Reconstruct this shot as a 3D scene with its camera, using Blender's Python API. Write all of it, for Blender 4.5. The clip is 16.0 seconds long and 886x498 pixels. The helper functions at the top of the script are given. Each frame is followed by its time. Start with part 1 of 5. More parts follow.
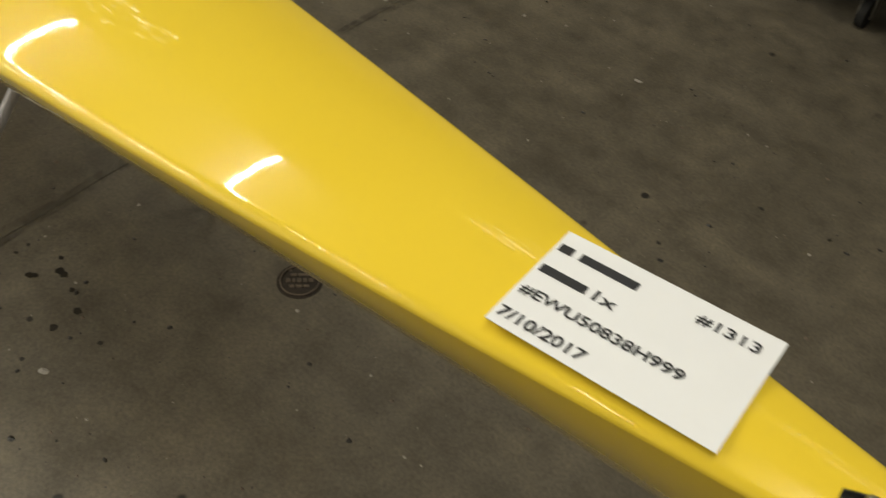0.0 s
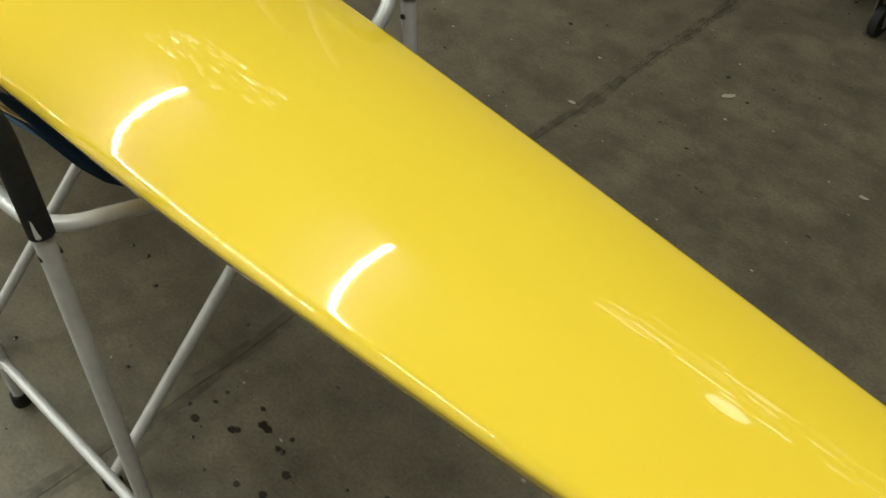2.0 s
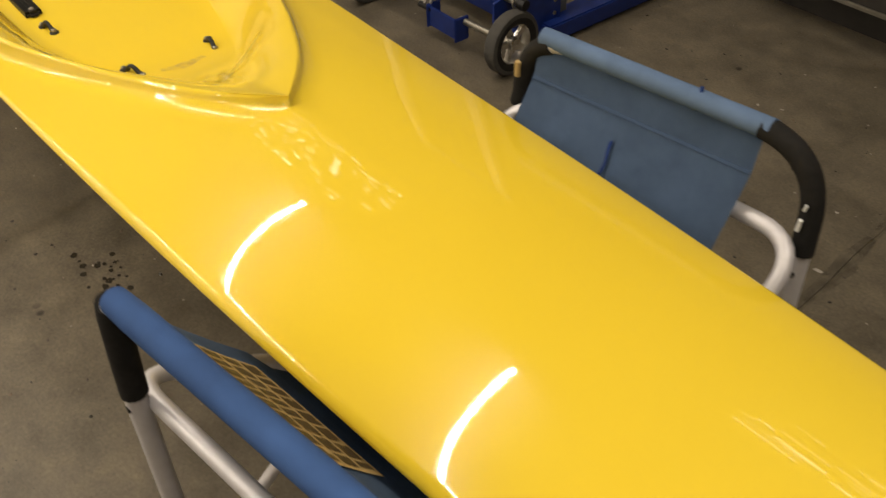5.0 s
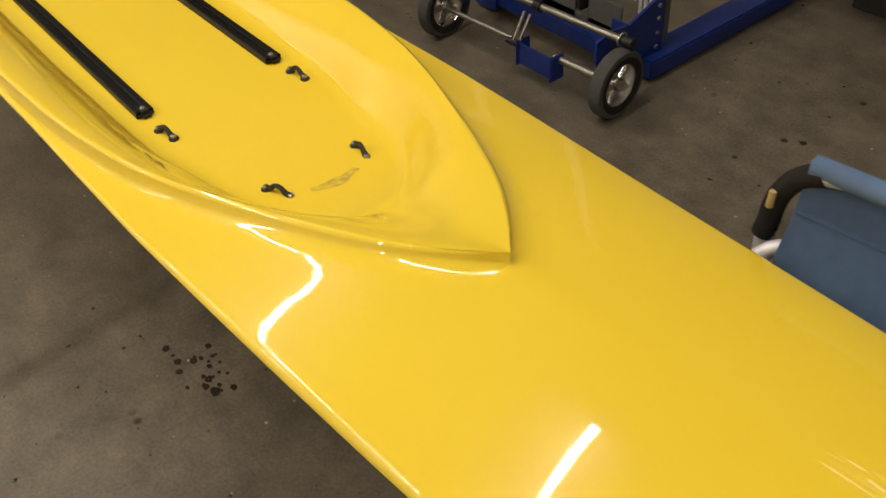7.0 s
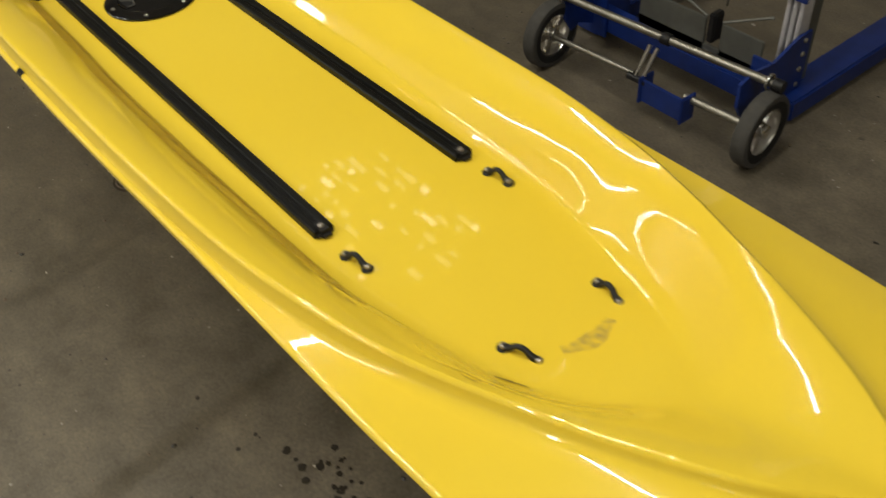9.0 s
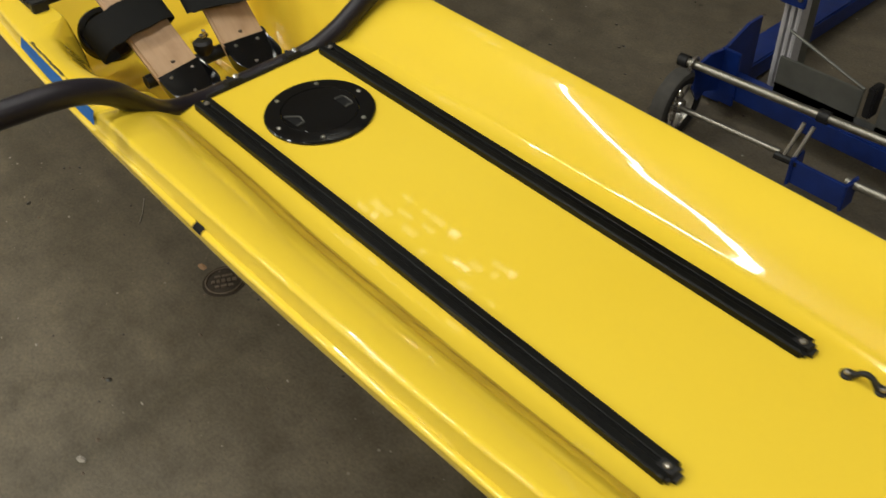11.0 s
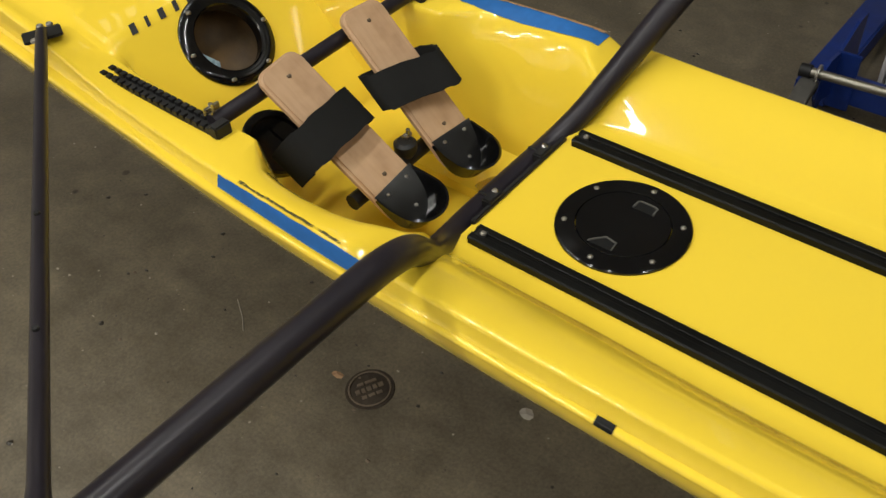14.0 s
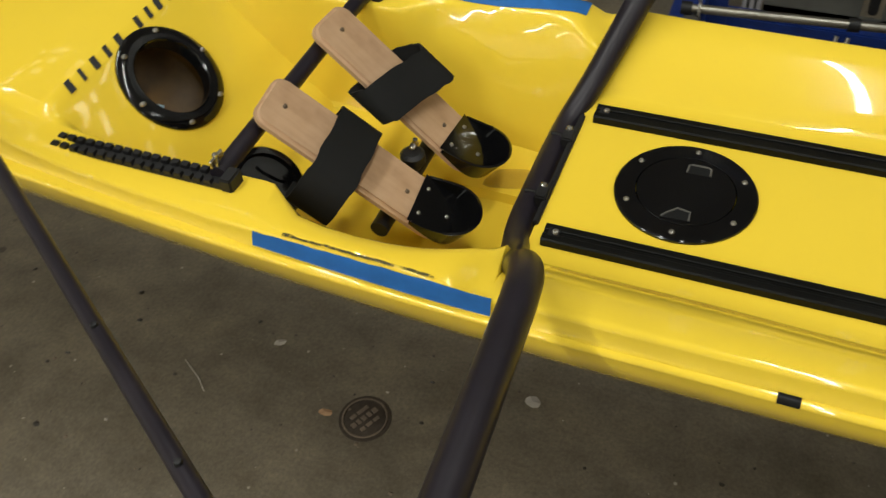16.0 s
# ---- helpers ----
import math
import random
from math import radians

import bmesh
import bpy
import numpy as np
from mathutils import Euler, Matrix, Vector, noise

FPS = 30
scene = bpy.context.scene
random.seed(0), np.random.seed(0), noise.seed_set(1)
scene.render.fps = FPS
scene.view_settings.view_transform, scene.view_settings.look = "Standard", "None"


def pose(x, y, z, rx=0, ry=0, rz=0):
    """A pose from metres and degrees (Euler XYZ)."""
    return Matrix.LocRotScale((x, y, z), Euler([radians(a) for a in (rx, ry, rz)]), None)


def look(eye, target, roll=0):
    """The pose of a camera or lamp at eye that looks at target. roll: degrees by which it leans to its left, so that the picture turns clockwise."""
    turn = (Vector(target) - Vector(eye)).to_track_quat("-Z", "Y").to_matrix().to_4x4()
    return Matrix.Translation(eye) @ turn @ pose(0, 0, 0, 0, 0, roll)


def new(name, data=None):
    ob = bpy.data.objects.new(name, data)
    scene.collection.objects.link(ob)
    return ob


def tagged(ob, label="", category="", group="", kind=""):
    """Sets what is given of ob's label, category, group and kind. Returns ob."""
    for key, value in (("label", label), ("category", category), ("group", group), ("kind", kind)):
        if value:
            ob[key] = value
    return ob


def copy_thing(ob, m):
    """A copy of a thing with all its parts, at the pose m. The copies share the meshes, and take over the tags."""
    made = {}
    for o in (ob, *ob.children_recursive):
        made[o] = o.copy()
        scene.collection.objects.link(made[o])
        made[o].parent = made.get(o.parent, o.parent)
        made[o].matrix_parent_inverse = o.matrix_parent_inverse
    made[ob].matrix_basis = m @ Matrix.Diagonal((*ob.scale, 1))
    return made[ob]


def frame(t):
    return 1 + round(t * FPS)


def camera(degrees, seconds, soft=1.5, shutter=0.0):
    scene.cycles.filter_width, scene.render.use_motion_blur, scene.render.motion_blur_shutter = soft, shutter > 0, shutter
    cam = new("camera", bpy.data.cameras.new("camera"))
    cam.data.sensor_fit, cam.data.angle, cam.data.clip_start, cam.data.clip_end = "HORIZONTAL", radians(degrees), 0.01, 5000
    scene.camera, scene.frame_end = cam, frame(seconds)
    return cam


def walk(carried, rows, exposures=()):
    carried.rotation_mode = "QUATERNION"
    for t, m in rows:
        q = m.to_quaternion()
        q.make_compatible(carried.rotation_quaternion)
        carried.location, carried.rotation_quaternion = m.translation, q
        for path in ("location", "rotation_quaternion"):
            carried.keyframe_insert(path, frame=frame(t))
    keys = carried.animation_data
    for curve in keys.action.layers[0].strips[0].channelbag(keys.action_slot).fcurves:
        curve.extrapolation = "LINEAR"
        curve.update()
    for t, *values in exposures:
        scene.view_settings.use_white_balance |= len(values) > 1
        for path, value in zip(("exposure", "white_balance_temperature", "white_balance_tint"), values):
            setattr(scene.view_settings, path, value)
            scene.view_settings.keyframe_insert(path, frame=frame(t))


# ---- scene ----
cam = camera(52.0, 16.0, soft=1.4, shutter=0.5)
PATH = [
    (0, (-0.109, 0.142, 1.378), (-1.026, 1.174, -0.068), 4.5),
    (0.5, (-0.188, 0.143, 1.382), (-1.159, 1.136, -0.057), 4.4),
    (1, (-0.299, 0.156, 1.388), (-1.306, 1.127, -0.042), 2.7),
    (1.5, (-0.419, 0.138, 1.4), (-1.475, 1.099, -0.001), 1.2),
    (2, (-0.514, 0.129, 1.407), (-1.583, 1.069, 0.002), 0.3),
    (2.5, (-0.596, 0.127, 1.413), (-1.696, 1.071, 0.035), 0.7),
    (3, (-0.697, 0.129, 1.406), (-1.826, 1.055, 0.039), 0.3),
    (3.5, (-0.802, 0.132, 1.41), (-1.954, 1.046, 0.054), -0.2),
    (4, (-0.859, 0.123, 1.425), (-2.04, 1.03, 0.091), -0.2),
    (4.5, (-0.963, 0.109, 1.424), (-2.169, 1.005, 0.104), -1.2),
    (5, (-1.082, 0.098, 1.431), (-2.287, 1.002, 0.115), -2.2),
    (5.2, (-1.126, 0.08, 1.435), (-2.323, 0.996, 0.12), -1.8),
    (7.3, (-1.522, 0.085, 1.462), (-2.721, 0.947, 0.113), -4.9),
    (7.5, (-1.549, 0.092, 1.457), (-2.739, 0.947, 0.095), -4.7),
    (8, (-1.617, 0.087, 1.466), (-2.82, 0.913, 0.097), -4.8),
    (8.5, (-1.753, 0.075, 1.461), (-2.946, 0.914, 0.092), -4.6),
    (9, (-1.923, 0.051, 1.472), (-3.102, 0.903, 0.099), -4.5),
    (9.5, (-2.058, 0.018, 1.475), (-3.256, 0.865, 0.115), -5.0),
    (9.7, (-2.105, 0.015, 1.474), (-3.301, 0.862, 0.113), -4.6),
    (11.8, (-2.66, -0.107, 1.471), (-3.766, 0.856, 0.112), -3.6),
    (12, (-2.701, -0.131, 1.473), (-3.812, 0.832, 0.117), -4.2),
    (12.5, (-2.785, -0.169, 1.481), (-3.877, 0.809, 0.12), -3.8),
    (13, (-2.878, -0.172, 1.479), (-3.962, 0.818, 0.121), -5.0),
    (13.5, (-2.993, -0.172, 1.481), (-4.025, 0.847, 0.104), -5.7),
    (14, (-3.074, -0.188, 1.478), (-4.034, 0.866, 0.075), -4.9),
    (14.5, (-3.176, -0.212, 1.482), (-4.055, 0.88, 0.055), -5.0),
    (15, (-3.256, -0.245, 1.487), (-4.05, 0.899, 0.051), -4.8),
    (15.2, (-3.282, -0.258, 1.485), (-4.046, 0.899, 0.043), -5.2),
    (15.5, (-3.31, -0.276, 1.482), (-4.028, 0.904, 0.035), -5.6),
    (16, (-3.383, -0.266, 1.463), (-3.97, 0.973, 0.007), -5.4),
]
EXPOSURES = [
    (0.0, 0.0, 6600, 3), (0.5, 0.23, 6350, -12), (1.5, 0.23, 6250, -12), (2.0, 0.17, 6150, -6), (2.5, 0.19, 6250, 0),
    (3.0, 0.16, 6550, 6), (3.5, 0.09, 6900, 6), (4.5, 0.05, 7300, 7), (5.2, 0.0, 7300, 13), (7.4, -0.17, 6800, 12), (8.5, -0.22, 6600, 6),
    (9.6, -0.29, 6500, 5), (11.9, -0.17, 6250, 5), (13.5, -0.17, 6250, 6), (14.5, -0.20, 6250, 6), (16.0, -0.25, 6200, 4),
]
walk(cam, [(t, look(eye, target, roll)) for t, eye, target, roll in PATH], EXPOSURES)

# ---- light ----
world = bpy.data.worlds.new("workshop_world")
world.use_nodes = True
world.node_tree.nodes["Background"].inputs[0].default_value = (0.9, 0.95, 1.0, 1)
world.node_tree.nodes["Background"].inputs[1].default_value = 0.05
scene.world = world
CEIL = 3.55
LAMP_W = 31.0
# Unseen tubes at y -3.3, x -6.41 to -0.77, added to light the floor.
LAMPS = [(-4.90, 0.21, 1.15), (-3.02, 0.21, 1.5), (-0.15, 0.21, 1.55), (-6.41, -3.3, 1.75), (-4.53, -3.3, 2.25), (-2.65, -3.3, 0.8), (-0.77, -3.3, 0.3), (-8.29, -3.3, 1.6), (-4.74, -1.55, 0.7)]
LAMP_TURN = 7.5
for lx, ly, lw in LAMPS:
    ld = bpy.data.lights.new("tube_light", "AREA")
    ld.shape, ld.size, ld.size_y, ld.energy, ld.color = "RECTANGLE", 0.032 if 0 < ly < 1 else 0.09, 1.0 if ly == -1.55 else 2.44, LAMP_W * lw, (1.0, 0.955, 0.87)
    lo = new("tube_light", ld)
    lo.location = (lx, ly, CEIL - 0.105)
    lo.rotation_euler = (0, 0, radians(LAMP_TURN))


# ---- materials ----
def material(name, color=(0.8, 0.8, 0.8), rough=0.5, metal=0.0, spec=0.5, coat=0.0):
    m = bpy.data.materials.new(name)
    m.use_nodes = True
    p = m.node_tree.nodes["Principled BSDF"]
    p.inputs["Base Color"].default_value = (*color, 1)
    p.inputs["Roughness"].default_value = rough
    p.inputs["Metallic"].default_value = metal
    p.inputs["Specular IOR Level"].default_value = spec
    p.inputs["Coat Weight"].default_value = coat
    p.inputs["Coat Roughness"].default_value = 0.05
    return m, m.node_tree, p


def node(nt, kind, **values):
    n = nt.nodes.new(kind)
    for k, v in values.items():
        n.inputs[k.replace("_", " ")].default_value = v
    return n


def coords(nt, scale=(1, 1, 1)):
    tc = nt.nodes.new("ShaderNodeTexCoord")
    mp = nt.nodes.new("ShaderNodeMapping")
    mp.inputs["Scale"].default_value = scale
    nt.links.new(tc.outputs["Object"], mp.inputs["Vector"])
    return mp.outputs["Vector"]


def noise_tex(nt, vec, scale, detail=4.0, rough=0.55):
    n = node(nt, "ShaderNodeTexNoise", Scale=scale, Detail=detail, Roughness=rough)
    nt.links.new(vec, n.inputs["Vector"])
    return n.outputs["Fac"]


def ramp(nt, fac, stops):
    r = nt.nodes.new("ShaderNodeValToRGB")
    els = r.color_ramp.elements
    while len(els) < len(stops):
        els.new(0.5)
    for e, (pos, col) in zip(els, stops):
        e.position, e.color = pos, (*col, 1) if len(col) == 3 else col
    nt.links.new(fac, r.inputs["Fac"])
    return r.outputs["Color"]


def mix(nt, fac, a, b, mode="MIX"):
    m = nt.nodes.new("ShaderNodeMix")
    m.data_type, m.blend_type = "RGBA", mode
    for sock, v in ((m.inputs[0], fac), (m.inputs[6], a), (m.inputs[7], b)):
        if isinstance(v, (int, float)):
            sock.default_value = v
        elif isinstance(v, tuple):
            sock.default_value = (*v, 1)
        else:
            nt.links.new(v, sock)
    return m.outputs[2]


def bump(nt, p, height, strength, dist):
    b = node(nt, "ShaderNodeBump", Strength=strength, Distance=dist)
    nt.links.new(height, b.inputs["Height"])
    nt.links.new(b.outputs["Normal"], p.inputs["Normal"])


def plain(name, color, rough=0.5, metal=0.0, spec=0.5, vary=0.12, scale=40.0, relief=0.0, coat=0.0, stretch=(1, 1, 1)):
    """A surface of one colour with slight grain in tone, gloss and relief."""
    m, nt, p = material(name, color, rough, metal, spec, coat)
    v = coords(nt, stretch)
    n1, n2 = noise_tex(nt, v, scale), noise_tex(nt, v, scale * 0.13, 3)
    lo = tuple(c * (1 - vary) for c in color)
    hi = tuple(min(1, c * (1 + vary)) for c in color)
    c1 = ramp(nt, n1, [(0.3, lo), (0.7, hi)])
    c2 = ramp(nt, n2, [(0.35, lo), (0.65, hi)])
    nt.links.new(mix(nt, 0.5, c1, c2), p.inputs["Base Color"])
    r = ramp(nt, n2, [(0.3, (max(0.02, rough - 0.08),) * 3), (0.7, (min(1, rough + 0.1),) * 3)])
    nt.links.new(r, p.inputs["Roughness"])
    if relief:
        bump(nt, p, n1, 0.4, relief)
    return m


def gelcoat():
    m, nt, p = material("yellow_gelcoat", (0.82, 0.58, 0.042), 0.2, 0, 0.1, 1.0)
    p.inputs["Coat Roughness"].default_value = 0.03
    v = coords(nt)
    big, fine = noise_tex(nt, v, 1.6, 3), noise_tex(nt, v, 55, 5)
    base = ramp(nt, big, [(0.3, (0.80, 0.56, 0.038)), (0.7, (0.84, 0.605, 0.05))])
    scuff = ramp(nt, fine, [(0.66, (0, 0, 0)), (0.85, (0.15, 0.15, 0.15))])
    nt.links.new(mix(nt, scuff, base, (0.72, 0.52, 0.07)), p.inputs["Base Color"])
    r = ramp(nt, noise_tex(nt, v, 9, 5), [(0.3, (0.15,) * 3), (0.75, (0.23,) * 3)])
    nt.links.new(r, p.inputs["Roughness"])
    h = mix(nt, 0.12, noise_tex(nt, v, 9, 2), noise_tex(nt, v, 90, 2))
    bump(nt, p, h, 0.2, 0.0007)
    return m


def concrete():
    m, nt, p = material("stained_concrete", (0.1, 0.09, 0.075), 0.5, 0, 0.4)
    v = coords(nt)
    big = noise_tex(nt, v, 0.9, 6, 0.6)
    mid = noise_tex(nt, v, 11, 10, 0.72)
    grain = noise_tex(nt, v, 130, 4, 0.7)
    c = ramp(nt, big, [(0.3, (0.098, 0.082, 0.058)), (0.5, (0.120, 0.101, 0.073)), (0.7, (0.140, 0.118, 0.087))])
    c = mix(nt, 0.58, c, ramp(nt, mid, [(0.30, (0.45, 0.45, 0.45)), (0.5, (1, 1, 1)), (0.72, (1.55, 1.52, 1.45))]), "MULTIPLY")
    c = mix(nt, 0.6, c, ramp(nt, grain, [(0.3, (0.6, 0.6, 0.6)), (0.7, (1.4, 1.4, 1.4))]), "MULTIPLY")
    smear = ramp(nt, noise_tex(nt, coords(nt, (1, 1.6, 1)), 4.5, 6, 0.62), [(0.35, (0.80, 0.79, 0.77)), (0.5, (1, 1, 1)), (0.66, (1.22, 1.21, 1.18))])
    c = mix(nt, 0.8, c, smear, "MULTIPLY")
    vo = node(nt, "ShaderNodeTexVoronoi", Scale=9.0)
    nt.links.new(v, vo.inputs["Vector"])
    dots = ramp(nt, vo.outputs["Distance"], [(0.07, (1, 1, 1)), (0.11, (0, 0, 0))])
    keep = ramp(nt, noise_tex(nt, v, 1.7, 2), [(0.53, (0, 0, 0)), (0.6, (1, 1, 1))])
    c = mix(nt, mix(nt, 1.0, dots, keep, "MULTIPLY"), c, (0.022, 0.018, 0.014))
    vo2 = node(nt, "ShaderNodeTexVoronoi", Scale=17.0)
    nt.links.new(v, vo2.inputs["Vector"])
    chips = ramp(nt, vo2.outputs["Distance"], [(0.045, (1, 1, 1)), (0.065, (0, 0, 0))])
    keep2 = ramp(nt, noise_tex(nt, v, 3.1, 2), [(0.56, (0, 0, 0)), (0.62, (0.8, 0.8, 0.8))])
    c = mix(nt, mix(nt, 1.0, chips, keep2, "MULTIPLY"), c, (0.33, 0.3, 0.26))
    nt.links.new(c, p.inputs["Base Color"])
    nt.links.new(ramp(nt, mid, [(0.3, (0.34,) * 3), (0.7, (0.62,) * 3)]), p.inputs["Roughness"])
    bump(nt, p, mix(nt, 0.4, mid, grain), 0.5, 0.003)
    return m


def wood():
    m, nt, p = material("pale_plywood", (0.55, 0.38, 0.24), 0.5, 0, 0.35)
    v = coords(nt, (4, 40, 40))
    g = noise_tex(nt, v, 2.2, 6, 0.6)
    b = noise_tex(nt, coords(nt), 18, 3)
    c = ramp(nt, g, [(0.3, (0.36, 0.215, 0.115)), (0.5, (0.43, 0.27, 0.155)), (0.7, (0.49, 0.32, 0.19))])
    nt.links.new(mix(nt, 0.45, c, ramp(nt, b, [(0.32, (0.28, 0.16, 0.085)), (0.5, (0.45, 0.29, 0.17)), (0.7, (0.53, 0.36, 0.225))])), p.inputs["Base Color"])
    bump(nt, p, g, 0.25, 0.0006)
    return m


def fabric(name, color):
    m, nt, p = material(name, color, 0.85, 0, 0.2)
    v = coords(nt)
    w = node(nt, "ShaderNodeTexWave", Scale=420.0, Distortion=1.0)
    nt.links.new(v, w.inputs["Vector"])
    n = noise_tex(nt, v, 7, 5, 0.65)
    c = ramp(nt, n, [(0.3, tuple(x * 0.72 for x in color)), (0.7, tuple(min(1, x * 1.2) for x in color))])
    nt.links.new(mix(nt, 0.15, c, w.outputs["Color"], "MULTIPLY"), p.inputs["Base Color"])
    bump(nt, p, mix(nt, 0.3, n, w.outputs["Fac"]), 0.35, 0.002)
    return m


def patchy(name, color, scale, lo, hi, most=0.85):
    """A worn film: the colour shows in ragged patches, clear between them."""
    m, nt, p = material(name, color, 0.6)
    n = noise_tex(nt, coords(nt), scale, 5, 0.65)
    nt.links.new(ramp(nt, n, [(lo, (0, 0, 0)), (hi, (most, most, most))]), p.inputs["Alpha"])
    return m


YELLOW, CONCRETE, WOOD = gelcoat(), concrete(), wood()
BLACK_TRACK = plain("black_anodised_aluminium", (0.004, 0.004, 0.0035), 0.38, 0, 0.14, 0.25, 60)
BLACK_PLASTIC = plain("black_gloss_plastic", (0.0035, 0.0035, 0.004), 0.10, 0, 0.5, 0.3, 30)
BLACK_MATT = plain("black_matt_plastic", (0.009, 0.0085, 0.009), 0.5, 0, 0.35, 0.3, 50)
BLACK_TUBE = plain("black_painted_tube", (0.015, 0.012, 0.017), 0.36, 0.1, 0.4, 0.2, 45)
FOAM = plain("black_foam_grip", (0.016, 0.015, 0.014), 0.9, 0, 0.2, 0.35, 90, 0.002)
STRAP = fabric("black_webbing", (0.010, 0.010, 0.010))
SLING = fabric("blue_canvas", (0.115, 0.180, 0.300))
SLING_BLUE = fabric("deep_blue_canvas", (0.045, 0.105, 0.275))
SLING_EDGE = fabric("blue_canvas_fold", (0.05, 0.085, 0.155))
STEEL = plain("bright_steel", (0.6, 0.58, 0.55), 0.28, 1.0, 0.5, 0.15, 70)
ZINC = plain("zinc_plated_steel", (0.31, 0.29, 0.25), 0.42, 1.0, 0.5, 0.25, 50)
ALU = plain("brushed_aluminium", (0.62, 0.60, 0.62), 0.45, 0.35, 0.5, 0.12, 60)
BLUE_PAINT = plain("blue_machine_paint", (0.006, 0.024, 0.16), 0.38, 0, 0.5, 0.3, 25)
RUBBER_AND_LIT_LIP = plain("grey_rubber_and_lit_lip", (0.07, 0.066, 0.06), 0.8, 0, 0.3, 0.25, 60)
RUBBER_DARK = plain("dark_rubber", (0.015, 0.014, 0.013), 0.75, 0, 0.3, 0.25, 60)
TAPE_BLUE = plain("blue_masking_tape", (0.02, 0.115, 0.36), 0.6, 0, 0.3, 0.2, 60, 0.001)
PAPER = plain("white_card", (0.80, 0.79, 0.80), 0.6, 0, 0.3, 0.02, 30)
INK = plain("black_ink", (0.03, 0.03, 0.032), 0.6, 0, 0.3, 0.2, 200)
CAST = plain("rusty_cast_iron", (0.05, 0.038, 0.028), 0.7, 0.3, 0.4, 0.35, 90, 0.002)
CAST_LIGHT = plain("worn_cast_iron", (0.15, 0.115, 0.085), 0.65, 0.3, 0.4, 0.3, 90, 0.002)
GREY_PLATE = plain("grey_painted_plate", (0.14, 0.14, 0.125), 0.42, 0.5, 0.5, 0.15, 30)
LEAF = plain("dry_leaf", (0.33, 0.2, 0.11), 0.7, 0, 0.3, 0.3, 60)
CHIP = plain("pale_chip", (0.34, 0.31, 0.27), 0.7, 0, 0.3, 0.2, 60)
DARK_WOOD = plain("dark_box", (0.03, 0.026, 0.022), 0.6, 0, 0.4, 0.3, 20)
TAN = plain("tan_print", (0.42, 0.30, 0.13), 0.8, 0, 0.2, 0.2, 60)
WALL = plain("painted_block_wall", (0.74, 0.71, 0.65), 0.8, 0, 0.3, 0.12, 4, 0.004)
CEILING = plain("dusty_ceiling_panel", (0.68, 0.65, 0.59), 0.85, 0, 0.2, 0.12, 5)
WHITE_ENAMEL = plain("white_enamel", (0.75, 0.75, 0.72), 0.4, 0, 0.5, 0.05, 10)
FOAM_PALE = plain("pale_blue_foam", (0.45, 0.6, 0.68), 0.8, 0, 0.2, 0.1, 30)
WET = plain("damp_stain", (0.018, 0.014, 0.010), 0.35, 0, 0.5, 0.3, 60)
RESIDUE = patchy("grey_glue_residue", (0.34, 0.26, 0.11), 110, 0.38, 0.8)
# Foot well smudges, and also the shade painted along the seat deck's groove.
DIRT_AND_SHADE = patchy("brown_dirt_and_shade", (0.50, 0.31, 0.03), 9, 0.2, 0.8, 0.6)
DIRT_DARK = patchy("dark_dirt_line", (0.38, 0.23, 0.025), 16, 0.25, 0.75, 0.6)
SCRATCH = patchy("dark_scratch", (0.16, 0.10, 0.02), 120, 0.3, 0.5)
JOINT_DIRT = patchy("dark_joint_dirt", (0.062, 0.051, 0.036), 26, 0.40, 0.85)
CLOTH_DIRT = patchy("worn_brown_print", (0.07, 0.045, 0.018), 60, 0.36, 0.46)
FIBRE = plain("brown_glass_fibre", (0.17, 0.09, 0.02), 0.5, 0, 0.4, 0.3, 50, 0.002)
SCUFF_DARK = patchy("chipped_gelcoat", (0.05, 0.045, 0.012), 70, 0.36, 0.5)
SCUFF_PALE = patchy("sanded_gelcoat", (0.34, 0.2, 0.09), 60, 0.3, 0.45)
CORD = plain("dark_blue_cord", (0.01, 0.035, 0.16), 0.7, 0, 0.3, 0.2, 80)
# Shade inside the lid's finger recesses, painted as plain black.
RECESS_SHADE = plain("recess_shade", (0.006, 0.006, 0.006), 0.8, 0, 0.2)
SCREW_BROWN = plain("brown_screw_steel", (0.13, 0.095, 0.065), 0.42, 0.5, 0.5)


def glow(name, color, strength):
    m, nt, p = material(name, color, 0.5)
    p.inputs["Emission Color"].default_value = (*color, 1)
    p.inputs["Emission Strength"].default_value = strength
    return m


LAMP_GLASS = glow("lamp_glass", (1.0, 0.95, 0.85), 5.0)
CELL_GLOW = glow("cell_glow", (1.0, 0.96, 0.88), 5.0)
CELL_GLOW_DIM = glow("cell_glow_dim", (1.0, 0.95, 0.86), 1.7)
STEEL_SOFT = plain("dull_screw", (0.36, 0.34, 0.31), 0.42, 1.0, 0.5, 0.2, 200)


# ---- mesh helpers ----
def finish(bm, name, mat, smooth=True, angle=35):
    bmesh.ops.recalc_face_normals(bm, faces=bm.faces)
    me = bpy.data.meshes.new(name)
    bm.to_mesh(me)
    bm.free()
    me.materials.append(mat)
    if smooth:
        me.polygons.foreach_set("use_smooth", [True] * len(me.polygons))
        me.set_sharp_from_angle(angle=radians(angle))
    return me


def part(name, bm, mat, parent=None, label="", smooth=True, angle=35):
    ob = new(name, finish(bm, name, mat, smooth, angle))
    if parent is not None:
        ob.parent = parent
    if label:
        ob["label"] = label
    return ob


def same(name, mesh, parent, m):
    ob = new(name, mesh)
    ob.parent = parent
    ob.matrix_basis = m
    return ob


